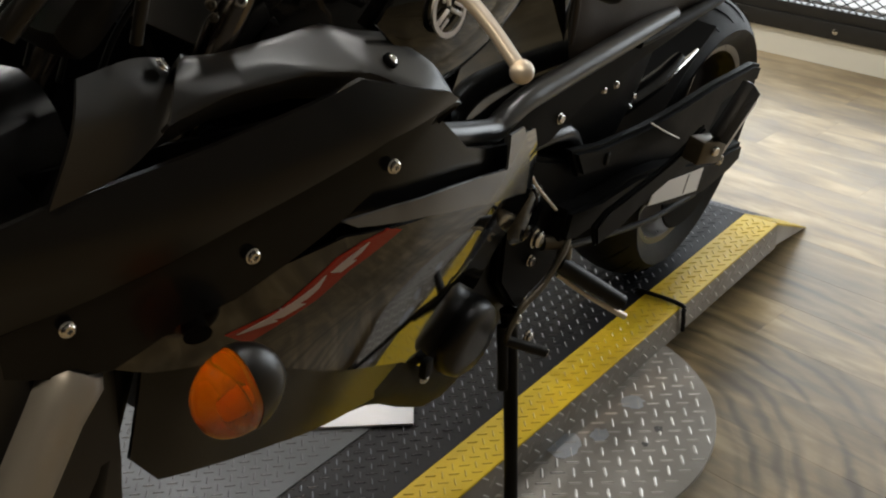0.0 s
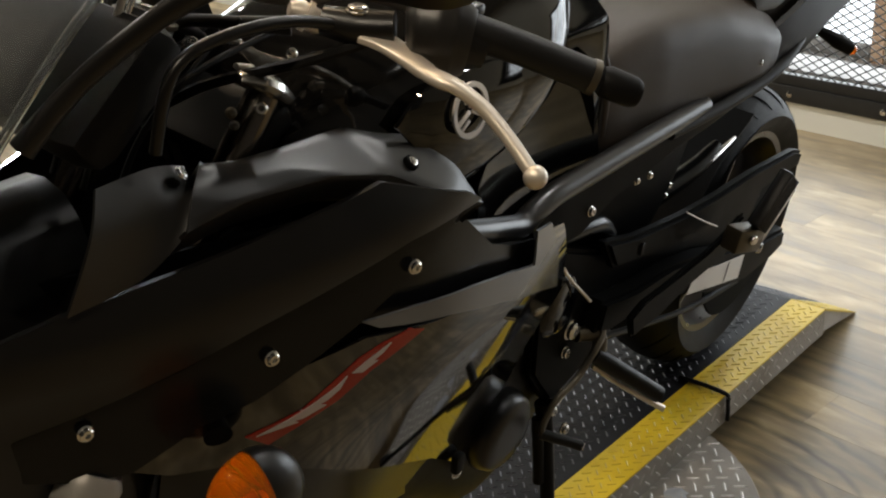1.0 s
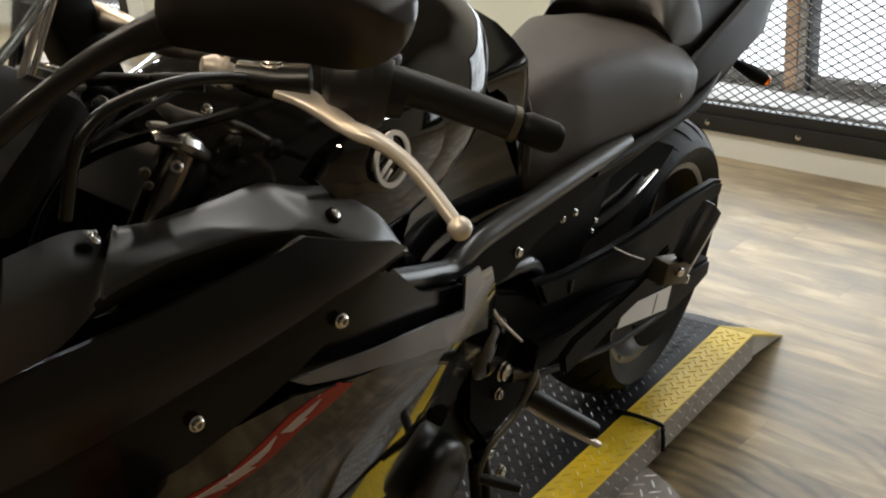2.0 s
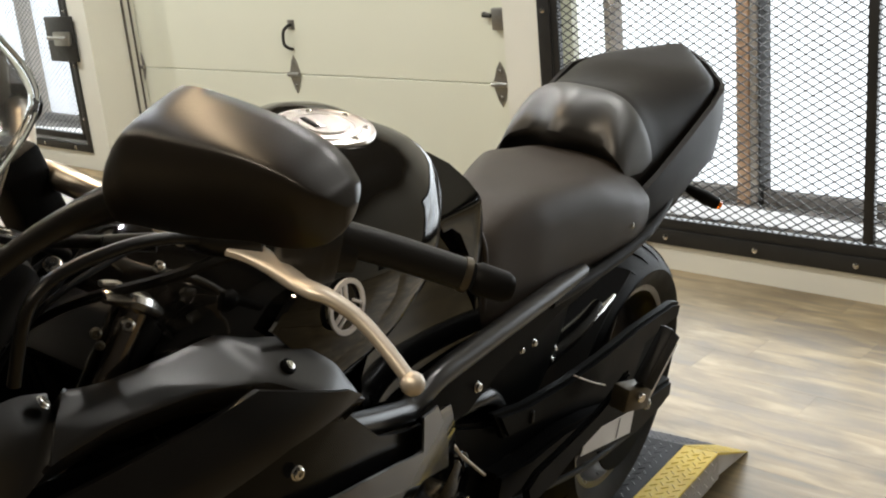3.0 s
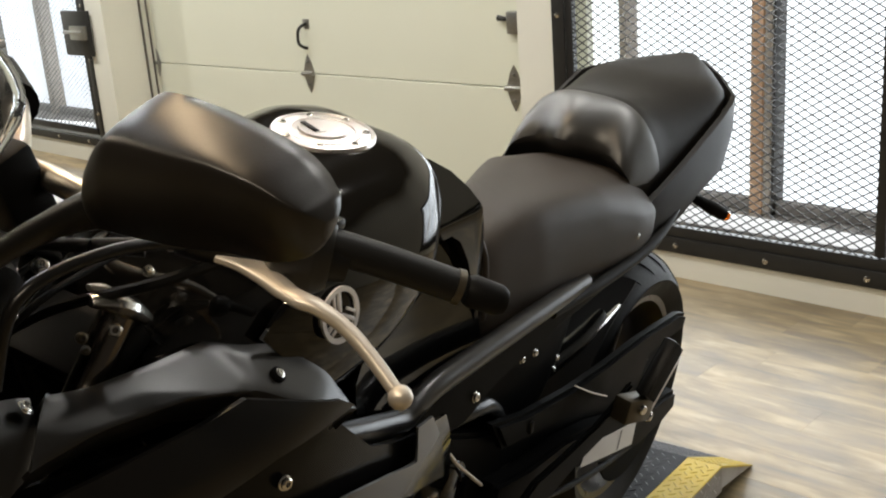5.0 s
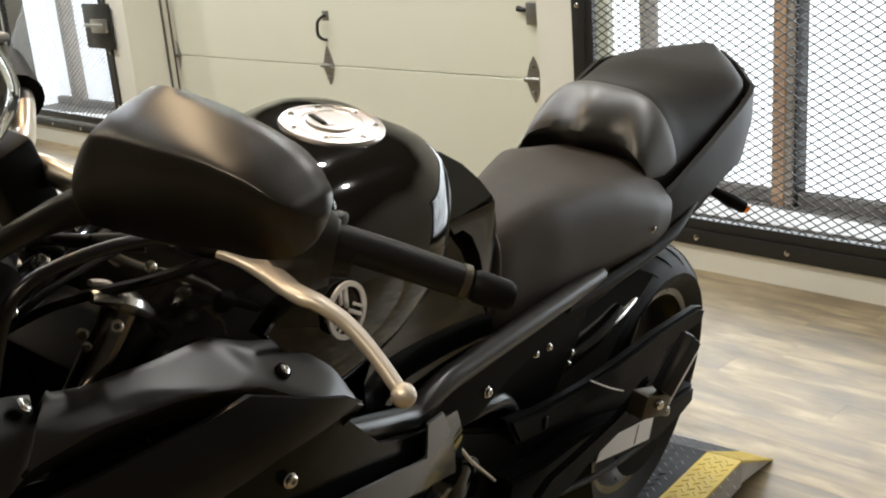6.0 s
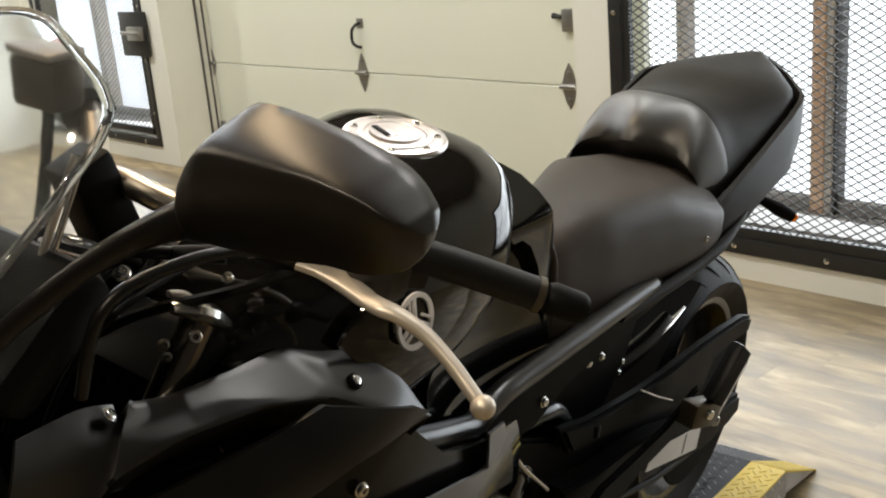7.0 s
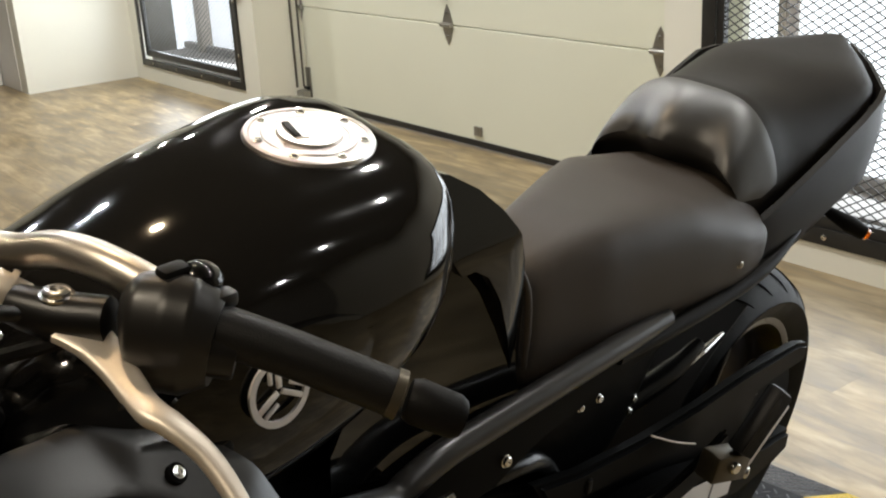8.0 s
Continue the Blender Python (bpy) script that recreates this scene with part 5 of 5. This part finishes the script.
part("belly_pan", skin([(-0.002, 0.375), (-0.028, 0.326), (-0.12, 0.365), (-0.203, 0.401), (-0.33, 0.459), (-0.479, 0.511), (-0.513, 0.567), (-0.51, 0.695), (-0.46, 0.683), (-0.37, 0.628), (-0.2, 0.513), (-0.12, 0.452), (-0.03, 0.37)], -0.012, 0.004, bulge=lambda u, w: -0.01), SOFTB, bike, "soft-gloss black belly pan")
part("belly_bracket", box((0.012, 0.018, 0.03), B(-0.03, side(-0.03, 0.38) + 0.002, 0.375), 0.003), MATTE, bike)
part("belly_screw", bolt(B(-0.025, side(-0.03, 0.35) + 0.006, 0.353), (1, 0, 0), 0.008, 0.005), STEEL, bike)
# the right-hand side, plain mirror of the panels
part("right_fairing", skin([(0.05, 0.735), (0.13, 0.583), (0.03, 0.42), (-0.03, 0.33), (-0.2, 0.40), (-0.479, 0.511), (-0.52, 0.70), (-0.66, 0.77), (-0.74, 0.82), (-0.57, 0.885), (-0.3, 0.922), (-0.18, 0.866)], 0.0, 0.004, sgn=-1), GLOSS, bike, "gloss black fairing of the far side")
part("nose_cowl", smooth_loft([(-0.52, 0.93, 0.80, 0.095), (-0.62, 0.93, 0.76, 0.088), (-0.72, 0.89, 0.74, 0.07), (-0.82, 0.83, 0.75, 0.04), (-0.86, 0.80, 0.77, 0.015)], steps=14, p=2.6), SATIN, bike, "dark nose cowl")
SCREEN = [
    [(-0.467, 0.123, 1.193), (-0.445, 0.06, 1.223), (-0.431, 0.0, 1.233), (-0.445, -0.06, 1.223), (-0.467, -0.123, 1.193)],
    [(-0.515, 0.12, 1.140), (-0.525, 0.062, 1.172), (-0.53, 0.0, 1.18), (-0.525, -0.062, 1.172), (-0.515, -0.12, 1.140)],
    [(-0.565, 0.118, 1.098), (-0.61, 0.06, 1.09), (-0.62, 0.0, 1.10), (-0.61, -0.06, 1.09), (-0.565, -0.118, 1.098)],
    [(-0.65, 0.1, 0.99), (-0.70, 0.05, 0.98), (-0.71, 0.0, 0.985), (-0.70, -0.05, 0.98), (-0.65, -0.1, 0.99)]]
scr = part("windscreen", cloth([[B(*p) for p in r] for r in SCREEN], 0.003), CLEAR, bike, "clear moulded windscreen")
part("screen_edge", tube([B(*SCREEN[3][0]), B(*SCREEN[2][0]), B(*SCREEN[1][0]), B(*SCREEN[0][0])] + [B(*p) for p in SCREEN[0][1:]] + [B(*SCREEN[1][4]), B(*SCREEN[2][4])], 0.0038, 10), CLEAR, scr, "thick polished rim")


def mirror(sg, name):
    """A rounded housing, broad at its inner end, on an arm to the nose."""
    keys = [(0.230, 1.154, 1.174, 0.006), (0.2325, 1.149, 1.196, 0.014), (0.237, 1.147, 1.214, 0.019), (0.243, 1.147, 1.229, 0.023), (0.250, 1.148, 1.2375, 0.026), (0.259, 1.149, 1.240, 0.027), (0.275, 1.151, 1.2395, 0.028), (0.30, 1.155, 1.237, 0.029), (0.33, 1.162, 1.232, 0.028),
            (0.354, 1.165, 1.225, 0.026), (0.369, 1.171, 1.216, 0.021), (0.378, 1.179, 1.208, 0.013), (0.3815, 1.187, 1.201, 0.005)]
    vs = [k[0] for k in keys]
    rings = []
    for i in range(45):
        v = vs[0] + (vs[-1] - vs[0]) * (0.5 - 0.5 * math.cos(math.pi * i / 44))
        lo, hi, hu = (herm(v, vs, [k[j] for k in keys]) for j in (1, 2, 3))
        wc, hh, uc = (lo + hi) / 2, (hi - lo) / 2, -0.481 + 0.06 * (v - 0.25)
        ring = []
        r0 = min(0.8, 0.45 + 3.2 * max(0, v - 0.25))
        face = [(r, -1.25 * hu * (1 - (abs(r - r0) / (1 - r0 if r > r0 else 1 + r0)) ** 1.8)) for r in [1 - (1 - r0) * k / 12 for k in range(13)] + [r0 - (1 + r0) * k / 18 for k in range(1, 19)]]
        back = [(r, 0.7 * hu * (1 - r * r) ** 0.3) for r in (-0.9, -0.6, -0.3, 0, 0.3, 0.6, 0.9)]
        for r, du in face + back:
            dw = r * hh
            w = wc + dw - 0.002
            ring.append(B(uc + du + 0.2 * (dw + wc - 1.19) - 0.0223 - 0.087 * (v - 0.3), sg * (0.315 + 1.0485 * (v - 0.3) + 0.2385 * (w - 1.19)), 1.1944 + 0.911 * (w - 1.19)))
        rings.append(ring)
    root = part(name, loft(rings), MIRR, bike, "satin black rounded mirror housing")
    gm = Matrix.Translation(B(-0.489, sg * 0.314, 1.188)) @ pose(0, 0, 0, -12, 0, sg * 4)
    part("mirror_glass", box((0.085, 0.003, 0.036), (0, 0, 0), 0.001, gm), STEEL, root)
    part("mirror_arm", tube([B(-0.492, sg * 0.24, 1.166), B(-0.505, sg * 0.195, 1.142), B(-0.53, sg * 0.165, 1.116), B(-0.567, sg * 0.13, 1.072), B(-0.60, sg * 0.11, 1.03)], [0.012, 0.0075, 0.0062, 0.0062, 0.008], 12, flat=1.2), SATIN, root)


MIRR = mat("mirror_plastic", (0.010, 0.008, 0.006), 0.36, var=0.15, scale=9, bump=0.06, bump_scale=900, rough_var=0.04, spec=0.52)
mirror(1, "mirror")
# bars, controls, forks
part("handlebar", tube([B(-0.2, 0.303, 1.03), B(-0.235, 0.26, 1.0485), B(-0.266, 0.222, 1.064), B(-0.287, 0.168, 1.082), B(-0.297, 0.12, 1.082), B(-0.305, 0.07, 1.065), B(-0.32, 0.02, 1.062), B(-0.325, -0.045, 1.07), B(-0.31, -0.1, 1.062), B(-0.27, -0.15, 1.065), B(-0.235, -0.2, 1.09), B(-0.2, -0.29, 1.1)], 0.0115, 14, 8), FORKM, bike, "bare silver tubular handlebar")
part("bar_clamp", box((0.04, 0.045, 0.135), (0, 0, 0), 0.006, Matrix.Translation(B(-0.338, -0.055, 1.035)) @ pose(0, 0, 0, 22, 0, 0)), MATTE, bike, "black handlebar riser clamp")
g = part("grip", tube([B(-0.268, 0.222, 1.064), B(-0.24, 0.255, 1.051), B(-0.203, 0.30, 1.031)], [0.0146, 0.014, 0.0137], 20, 5), GRIPR, bike, "ribbed black rubber grip")
part("grip_ring", tube([B(-0.204, 0.2985, 1.0316), B(-0.2005, 0.303, 1.0298)], 0.0148, 20, smooth_line=False), BRACKET, g)
part("bar_end", tube([B(-0.198, 0.306, 1.0286), B(-0.195, 0.31, 1.0272), B(-0.181, 0.328, 1.0195), B(-0.178, 0.331, 1.018)], [0.0115, 0.0138, 0.0132, 0.011], 20, smooth_line=False), MATTE, g, "black metal bar end")
sw = part("switch_housing", tube([B(-0.299, 0.181, 1.06), B(-0.295, 0.186, 1.06), B(-0.285, 0.198, 1.058), B(-0.275, 0.209, 1.056), B(-0.266, 0.221, 1.0535)], [0.013, 0.025, 0.0285, 0.0285, 0.021], 28, 6, flat=1.3), SHELF, bike, "black switch housing with levers")
part("switch_collar", tube([B(-0.268, 0.219, 1.054), B(-0.258, 0.23, 1.051)], [0.0205, 0.0185], 24, smooth_line=False), SATIN, sw)
part("turn_switch", box((0.012, 0.018, 0.01), B(-0.262, 0.219, 1.079), 0.003), SATIN, sw)
part("switch_knob", revolve([(0, -0.012), (0.0115, -0.012), (0.0125, 0.0), (0.011, 0.005), (0.007, 0.008), (0, 0.009)], 24, aim(B(-0.264, 0.205, 1.087), (0.3, 0.3, 1))), GLOSS, sw, "glossy round knob")
part("switch_button", box((0.012, 0.018, 0.008), B(-0.279, 0.199, 1.094), 0.003), MATTE, sw)
rs_ = part("right_switch", tube([B(-0.245, -0.19, 1.085), B(-0.215, -0.255, 1.098)], [0.026, 0.025], 16, smooth_line=False), MATTE, bike, "black throttle-side switch housing")
part("kill_switch", box((0.02, 0.02, 0.014), B(-0.232, -0.25, 1.14), 0.004), RED, rs_, "red kill switch")
part("right_grip", tube([B(-0.215, -0.255, 1.098), B(-0.18, -0.34, 1.10)], 0.0172, 16, smooth_line=False), GRIPR, bike)
reservoir = part("brake_master", box((0.068, 0.042, 0.052), B(-0.287, -0.193, 1.124), 0.009), BRACKET, bike, "dark grey brake fluid reservoir")
part("reservoir_lid", box((0.062, 0.044, 0.008), B(-0.287, -0.193, 1.153), 0.003), SLIDER, reservoir, "pale grey lid")
part("brake_hose", tube([B(-0.3, -0.175, 1.1), B(-0.312, -0.168, 1.06), B(-0.335, -0.15, 1.0), B(-0.37, -0.12, 0.94)], 0.0058, 10), MATTE, reservoir)
part("brake_hose", tube([B(-0.29, -0.19, 1.1), B(-0.3, -0.186, 1.05), B(-0.33, -0.168, 0.985), B(-0.38, -0.14, 0.93)], 0.0058, 10), MATTE, reservoir)
def lever():
    """A blade, broad and square at its root, that thins to a knuckle and runs on as a bent round bar."""
    keys = [((-0.318, 0.160, 1.055), 0.0165, 0.004), ((-0.3165, 0.178, 1.052), 0.0125, 0.0042), ((-0.3175, 0.2, 1.047), 0.0098, 0.0045), ((-0.321, 0.224, 1.0425), 0.0086, 0.005), ((-0.323, 0.240, 1.0415), 0.0088, 0.0058), ((-0.3195, 0.252, 1.0385), 0.0078, 0.0054),
            ((-0.3125, 0.272, 1.0265), 0.0066, 0.0052), ((-0.311, 0.295, 1.0105), 0.0058, 0.005), ((-0.3135, 0.320, 0.9925), 0.0054, 0.005)]
    line = spline([B(*k[0]) for k in keys], 6)
    rings = []
    for i, p in enumerate(line):
        a = (line[min(i + 1, len(line) - 1)] - line[max(i - 1, 0)]).normalized()
        s_ = a.cross(Vector((0, 0, 1))).normalized()
        t_ = s_.cross(a)
        f = i / (len(line) - 1) * (len(keys) - 1)
        wide, high = (float(np.interp(f, range(len(keys)), [k[c] for k in keys])) for c in (1, 2))
        pw = 0.55 if f < 3 else 0.8
        rings.append([p + s_ * wide * math.copysign(abs(math.cos(q)) ** pw, math.cos(q)) + t_ * high * math.copysign(abs(math.sin(q)) ** pw, math.sin(q)) for q in (2 * math.pi * k / 20 for k in range(20))])
    return loft(rings)


lv = part("clutch_lever", lever(), ALU, bike, "champagne aluminium clutch lever")
part("lever_ball", revolve([(0, -0.0095)] + [(0.0095 * math.cos(a), 0.0095 * math.sin(a)) for a in np.linspace(-1.4, 1.4, 11)] + [(0, 0.0095)], 20, Matrix.Translation(B(-0.314, 0.326, 0.988))), ALU, lv)
part("lever_perch", tube([B(-0.335, 0.125, 1.062), B(-0.322, 0.15, 1.06), B(-0.305, 0.175, 1.062)], [0.012, 0.015, 0.014], 12), SATIN, bike, "black clutch lever perch")
part("perch_bolt", bolt(B(-0.322, 0.15, 1.073), (0, 0, 1), 0.008, 0.005), STEEL, bike)
part("cable_adjuster", tube([B(-0.36, 0.115, 1.06), B(-0.385, 0.085, 1.06)], [0.008, 0.006], 12, smooth_line=False), MATTE, bike)
part("cable_nut", tube([B(-0.336, 0.088, 1.062), B(-0.33, 0.092, 1.06), B(-0.318, 0.104, 1.05), B(-0.314, 0.108, 1.047)], [0.006, 0.0105, 0.0105, 0.007], 10, smooth_line=False), ALU, bike, "champagne cable adjuster")
part("nut_flange", tube([B(-0.326, 0.0955, 1.0565), B(-0.3235, 0.098, 1.0545)], 0.0135, 12, smooth_line=False), ALU, bike)
part("clutch_cable", tube([B(-0.385, 0.085, 1.06), B(-0.40, 0.03, 1.05), B(-0.345, -0.01, 1.01), B(-0.31, -0.07, 0.965), B(-0.25, -0.08, 0.9)], 0.0055, 10), MATTE, bike, "black control cable")
part("cable_sheath", tube([B(-0.33, 0.14, 1.06), B(-0.365, 0.134, 1.07), B(-0.40, 0.127, 1.073), B(-0.44, 0.119, 1.069), B(-0.468, 0.115, 1.06), B(-0.483, 0.112, 1.04), B(-0.492, 0.106, 0.99)], 0.005, 10), SATIN, bike, "black ribbed cable sheath")
part("wiring", tube([B(-0.32, 0.16, 1.05), B(-0.36, 0.12, 1.03), B(-0.40, 0.05, 1.0), B(-0.44, 0.0, 0.96)], 0.005, 8), MATTE, bike)
for sg in (1, -1):
    lg = part("fork_leg", tube([B(-0.356, sg * 0.08, 0.995), B(-0.46, sg * 0.084, 0.857), B(-0.575, sg * 0.088, 0.70)], [0.0155, 0.0165, 0.0185], 20, smooth_line=False), DARKCH, bike, "dark chromed telescopic fork leg")
    part("fork_slider", tube([B(-0.562, sg * 0.088, 0.718), B(-0.568, sg * 0.088, 0.71), B(-0.59, sg * 0.089, 0.682), B(-0.80, sg * 0.09, 0.37)], [0.024, 0.029, 0.026, 0.027], 20, smooth_line=False), SLIDER, lg, "pale cast fork slider")
    part("fork_cap", bolt(B(-0.353, sg * 0.08, 0.998), Vector((0, 0.5, 0.86)), 0.012, 0.008), DARKCH, lg)
tc_ = part("top_clamp", box((0.17, 0.07, 0.028), (0, 0, 0), 0.008, Matrix.Translation(B(-0.36, 0, 0.95)) @ pose(0, 0, 0, 30, 0, 0)), MATTE, bike, "black top fork clamp")
part("clamp_lug", tube([B(-0.388, 0.083, 1.014), B(-0.372, 0.088, 1.01), B(-0.358, 0.089, 1.0), B(-0.342, 0.087, 0.985), B(-0.333, 0.084, 0.975)], [0.007, 0.013, 0.014, 0.011, 0.005], 10, flat=0.7), STEEL, tc_, "cast silver clamp lug")
part("lug_tab", tube([B(-0.375, 0.066, 1.016), B(-0.362, 0.068, 1.01), B(-0.35, 0.07, 1.0)], [0.004, 0.008, 0.006], 8, flat=0.6), FORKM, tc_)
part("clamp_bolt", bolt(B(-0.372, 0.09, 0.985), Vector((0.7, -0.4, 0.4)), 0.0058, 0.006), STEEL, tc_)
part("clamp_bolt", bolt(B(-0.405, 0.092, 0.992), Vector((0.7, -0.4, 0.3)), 0.0038, 0.005), BRACKET, tc_)
part("clamp_bolt", bolt(B(-0.402, 0.092, 0.98), Vector((0.7, -0.4, 0.3)), 0.0032, 0.005), BRACKET, tc_)
part("dash", box((0.2, 0.05, 0.12), (0, 0, 0), 0.02, Matrix.Translation(B(-0.5, 0, 1.03)) @ pose(0, 0, 0, -50, 0, 0)), MATTE, bike, "black instrument cluster")
part("dash_stay", tube([B(-0.44, 0.05, 1.142), B(-0.465, 0.05, 1.095), B(-0.49, 0.05, 1.046)], 0.003, 10), FORKM, bike, "thin bare steel stay")
part("dash_stay", tube([B(-0.432, 0.048, 1.14), B(-0.456, 0.049, 1.092), B(-0.481, 0.05, 1.046)], 0.0026, 10), STEEL, bike)
st = part("steering_nut", revolve([(0, 0.012), (0.009, 0.012), (0.012, 0.015), (0.02, 0.015), (0.024, 0.008), (0.024, -0.03), (0, -0.03)], 28, aim(B(-0.43, 0.02, 1.05), (0.05, 0.35, 0.9))), SATIN, bike, "black steering head nut")
part("nut_ring", revolve([(0.0245, 0.004), (0.0265, 0.006), (0.0265, 0.009), (0.0235, 0.010), (0.0235, 0.004), (0.0245, 0.004)], 28, aim(B(-0.43, 0.02, 1.05), (0.05, 0.35, 0.9))), BRACKET, st)
part("nut_core", bolt(B(-0.427, 0.021, 1.063), (0.05, 0.35, 0.9), 0.006, 0.005), STEEL, st)
for u, v, w, r in ((-0.395, 0.035, 1.03, 0.006), (-0.362, 0.05, 1.03, 0.005), (-0.45, 0.07, 1.02, 0.005), (-0.33, 0.085, 1.02, 0.004), (-0.47, 0.09, 1.035, 0.006)):
    part("small_bolt", bolt(B(u, v, w), (0.5, -0.3, 0.8), r, 0.006), STEEL, bike)
for k, (v0, v1) in enumerate(((0.03, 0.02), (0.0, -0.02), (0.055, 0.06))):
    part("wire", tube([B(-0.36 + 0.02 * k, v0, 1.03), B(-0.42, v0 + 0.01, 1.0 + 0.01 * k), B(-0.47, v1, 0.98), B(-0.50, v1, 0.93)], 0.0028, 8), MATTE, bike)
part("radiator_shroud", box((0.16, 0.03, 0.3), (0, 0, 0), 0.01, Matrix.Translation(B(-0.53, 0.0, 0.6)) @ pose(0, 0, 0, -20, 0, 0)), MATTE, bike)
part("front_mudguard", cloth([[B(-0.80 + 0.30 * math.cos(a), x, 0.29 + 0.31 * math.sin(a) - 1.5 * x * x) for a in np.linspace(0.3, 2.6, 7)] for x in (-0.07, -0.035, 0, 0.035, 0.07)], 0.003), GLOSS, bike)


def indicator(at, turn):
    """Front indicator: amber teardrop lens in a black shell."""
    def half(x0, x1, grow):
        rings = []
        for i in range(13):
            x = x0 + (x1 - x0) * i / 12
            r = math.sqrt(max(0.0004, 1 - (x / (0.047 if x < 0 else 0.044)) ** 2)) + grow
            rings.append([Vector((x, 0.027 * r * math.cos(2 * math.pi * k / 28) * (1 + 0.38 * min(0, math.sin(2 * math.pi * k / 28))), 0.045 * r * math.sin(2 * math.pi * k / 28) - 0.12 * x)) for k in range(28)])
        return loft(rings)
    root = part("front_indicator", half(0.002, 0.0438, 0.03), SATIN, bike, "front indicator with amber lens and black shell")
    root.matrix_local = Matrix.Translation(at) @ turn
    part("lens", half(-0.0468, 0.002, 0.0), AMBER, root, "amber teardrop lens")
    part("bulb", revolve([(0, -0.012), (0.008, -0.008), (0.01, 0.004), (0.006, 0.016), (0, 0.016)], 16, pose(-0.012, 0, 0, 0, 90, 0)), BULB, root)
    part("reflector", revolve([(0.004, 0.0), (0.02, 0.0035), (0.022, 0.0035), (0.022, 0.0055), (0.004, 0.002), (0.004, 0)], 24, pose(-0.003, 0, 0, 0, -90, 0)), STEEL, root)
    part("stalk", tube([Vector((0.01, 0, 0)), Vector((0.012, 0.02, -0.004)), Vector((0.014, 0.045, -0.006))], [0.012, 0.011, 0.014], 12), SATIN, root)


BULB = mat("orange_bulb", (0.8, 0.3, 0.04), 0.25, var=0.1)
VIEWED = Vector((0.48, -0.47, 0.61))  # the lens droops about its outward axis
indicator(B(-0.49, 0.205, 0.712), Matrix.Rotation(radians(14), 4, VIEWED) @ pose(0, 0, 0, 0, 0, 76))
indicator(B(-0.495, -0.205, 0.72), pose(0, 0, 0, 0, 0, 120))
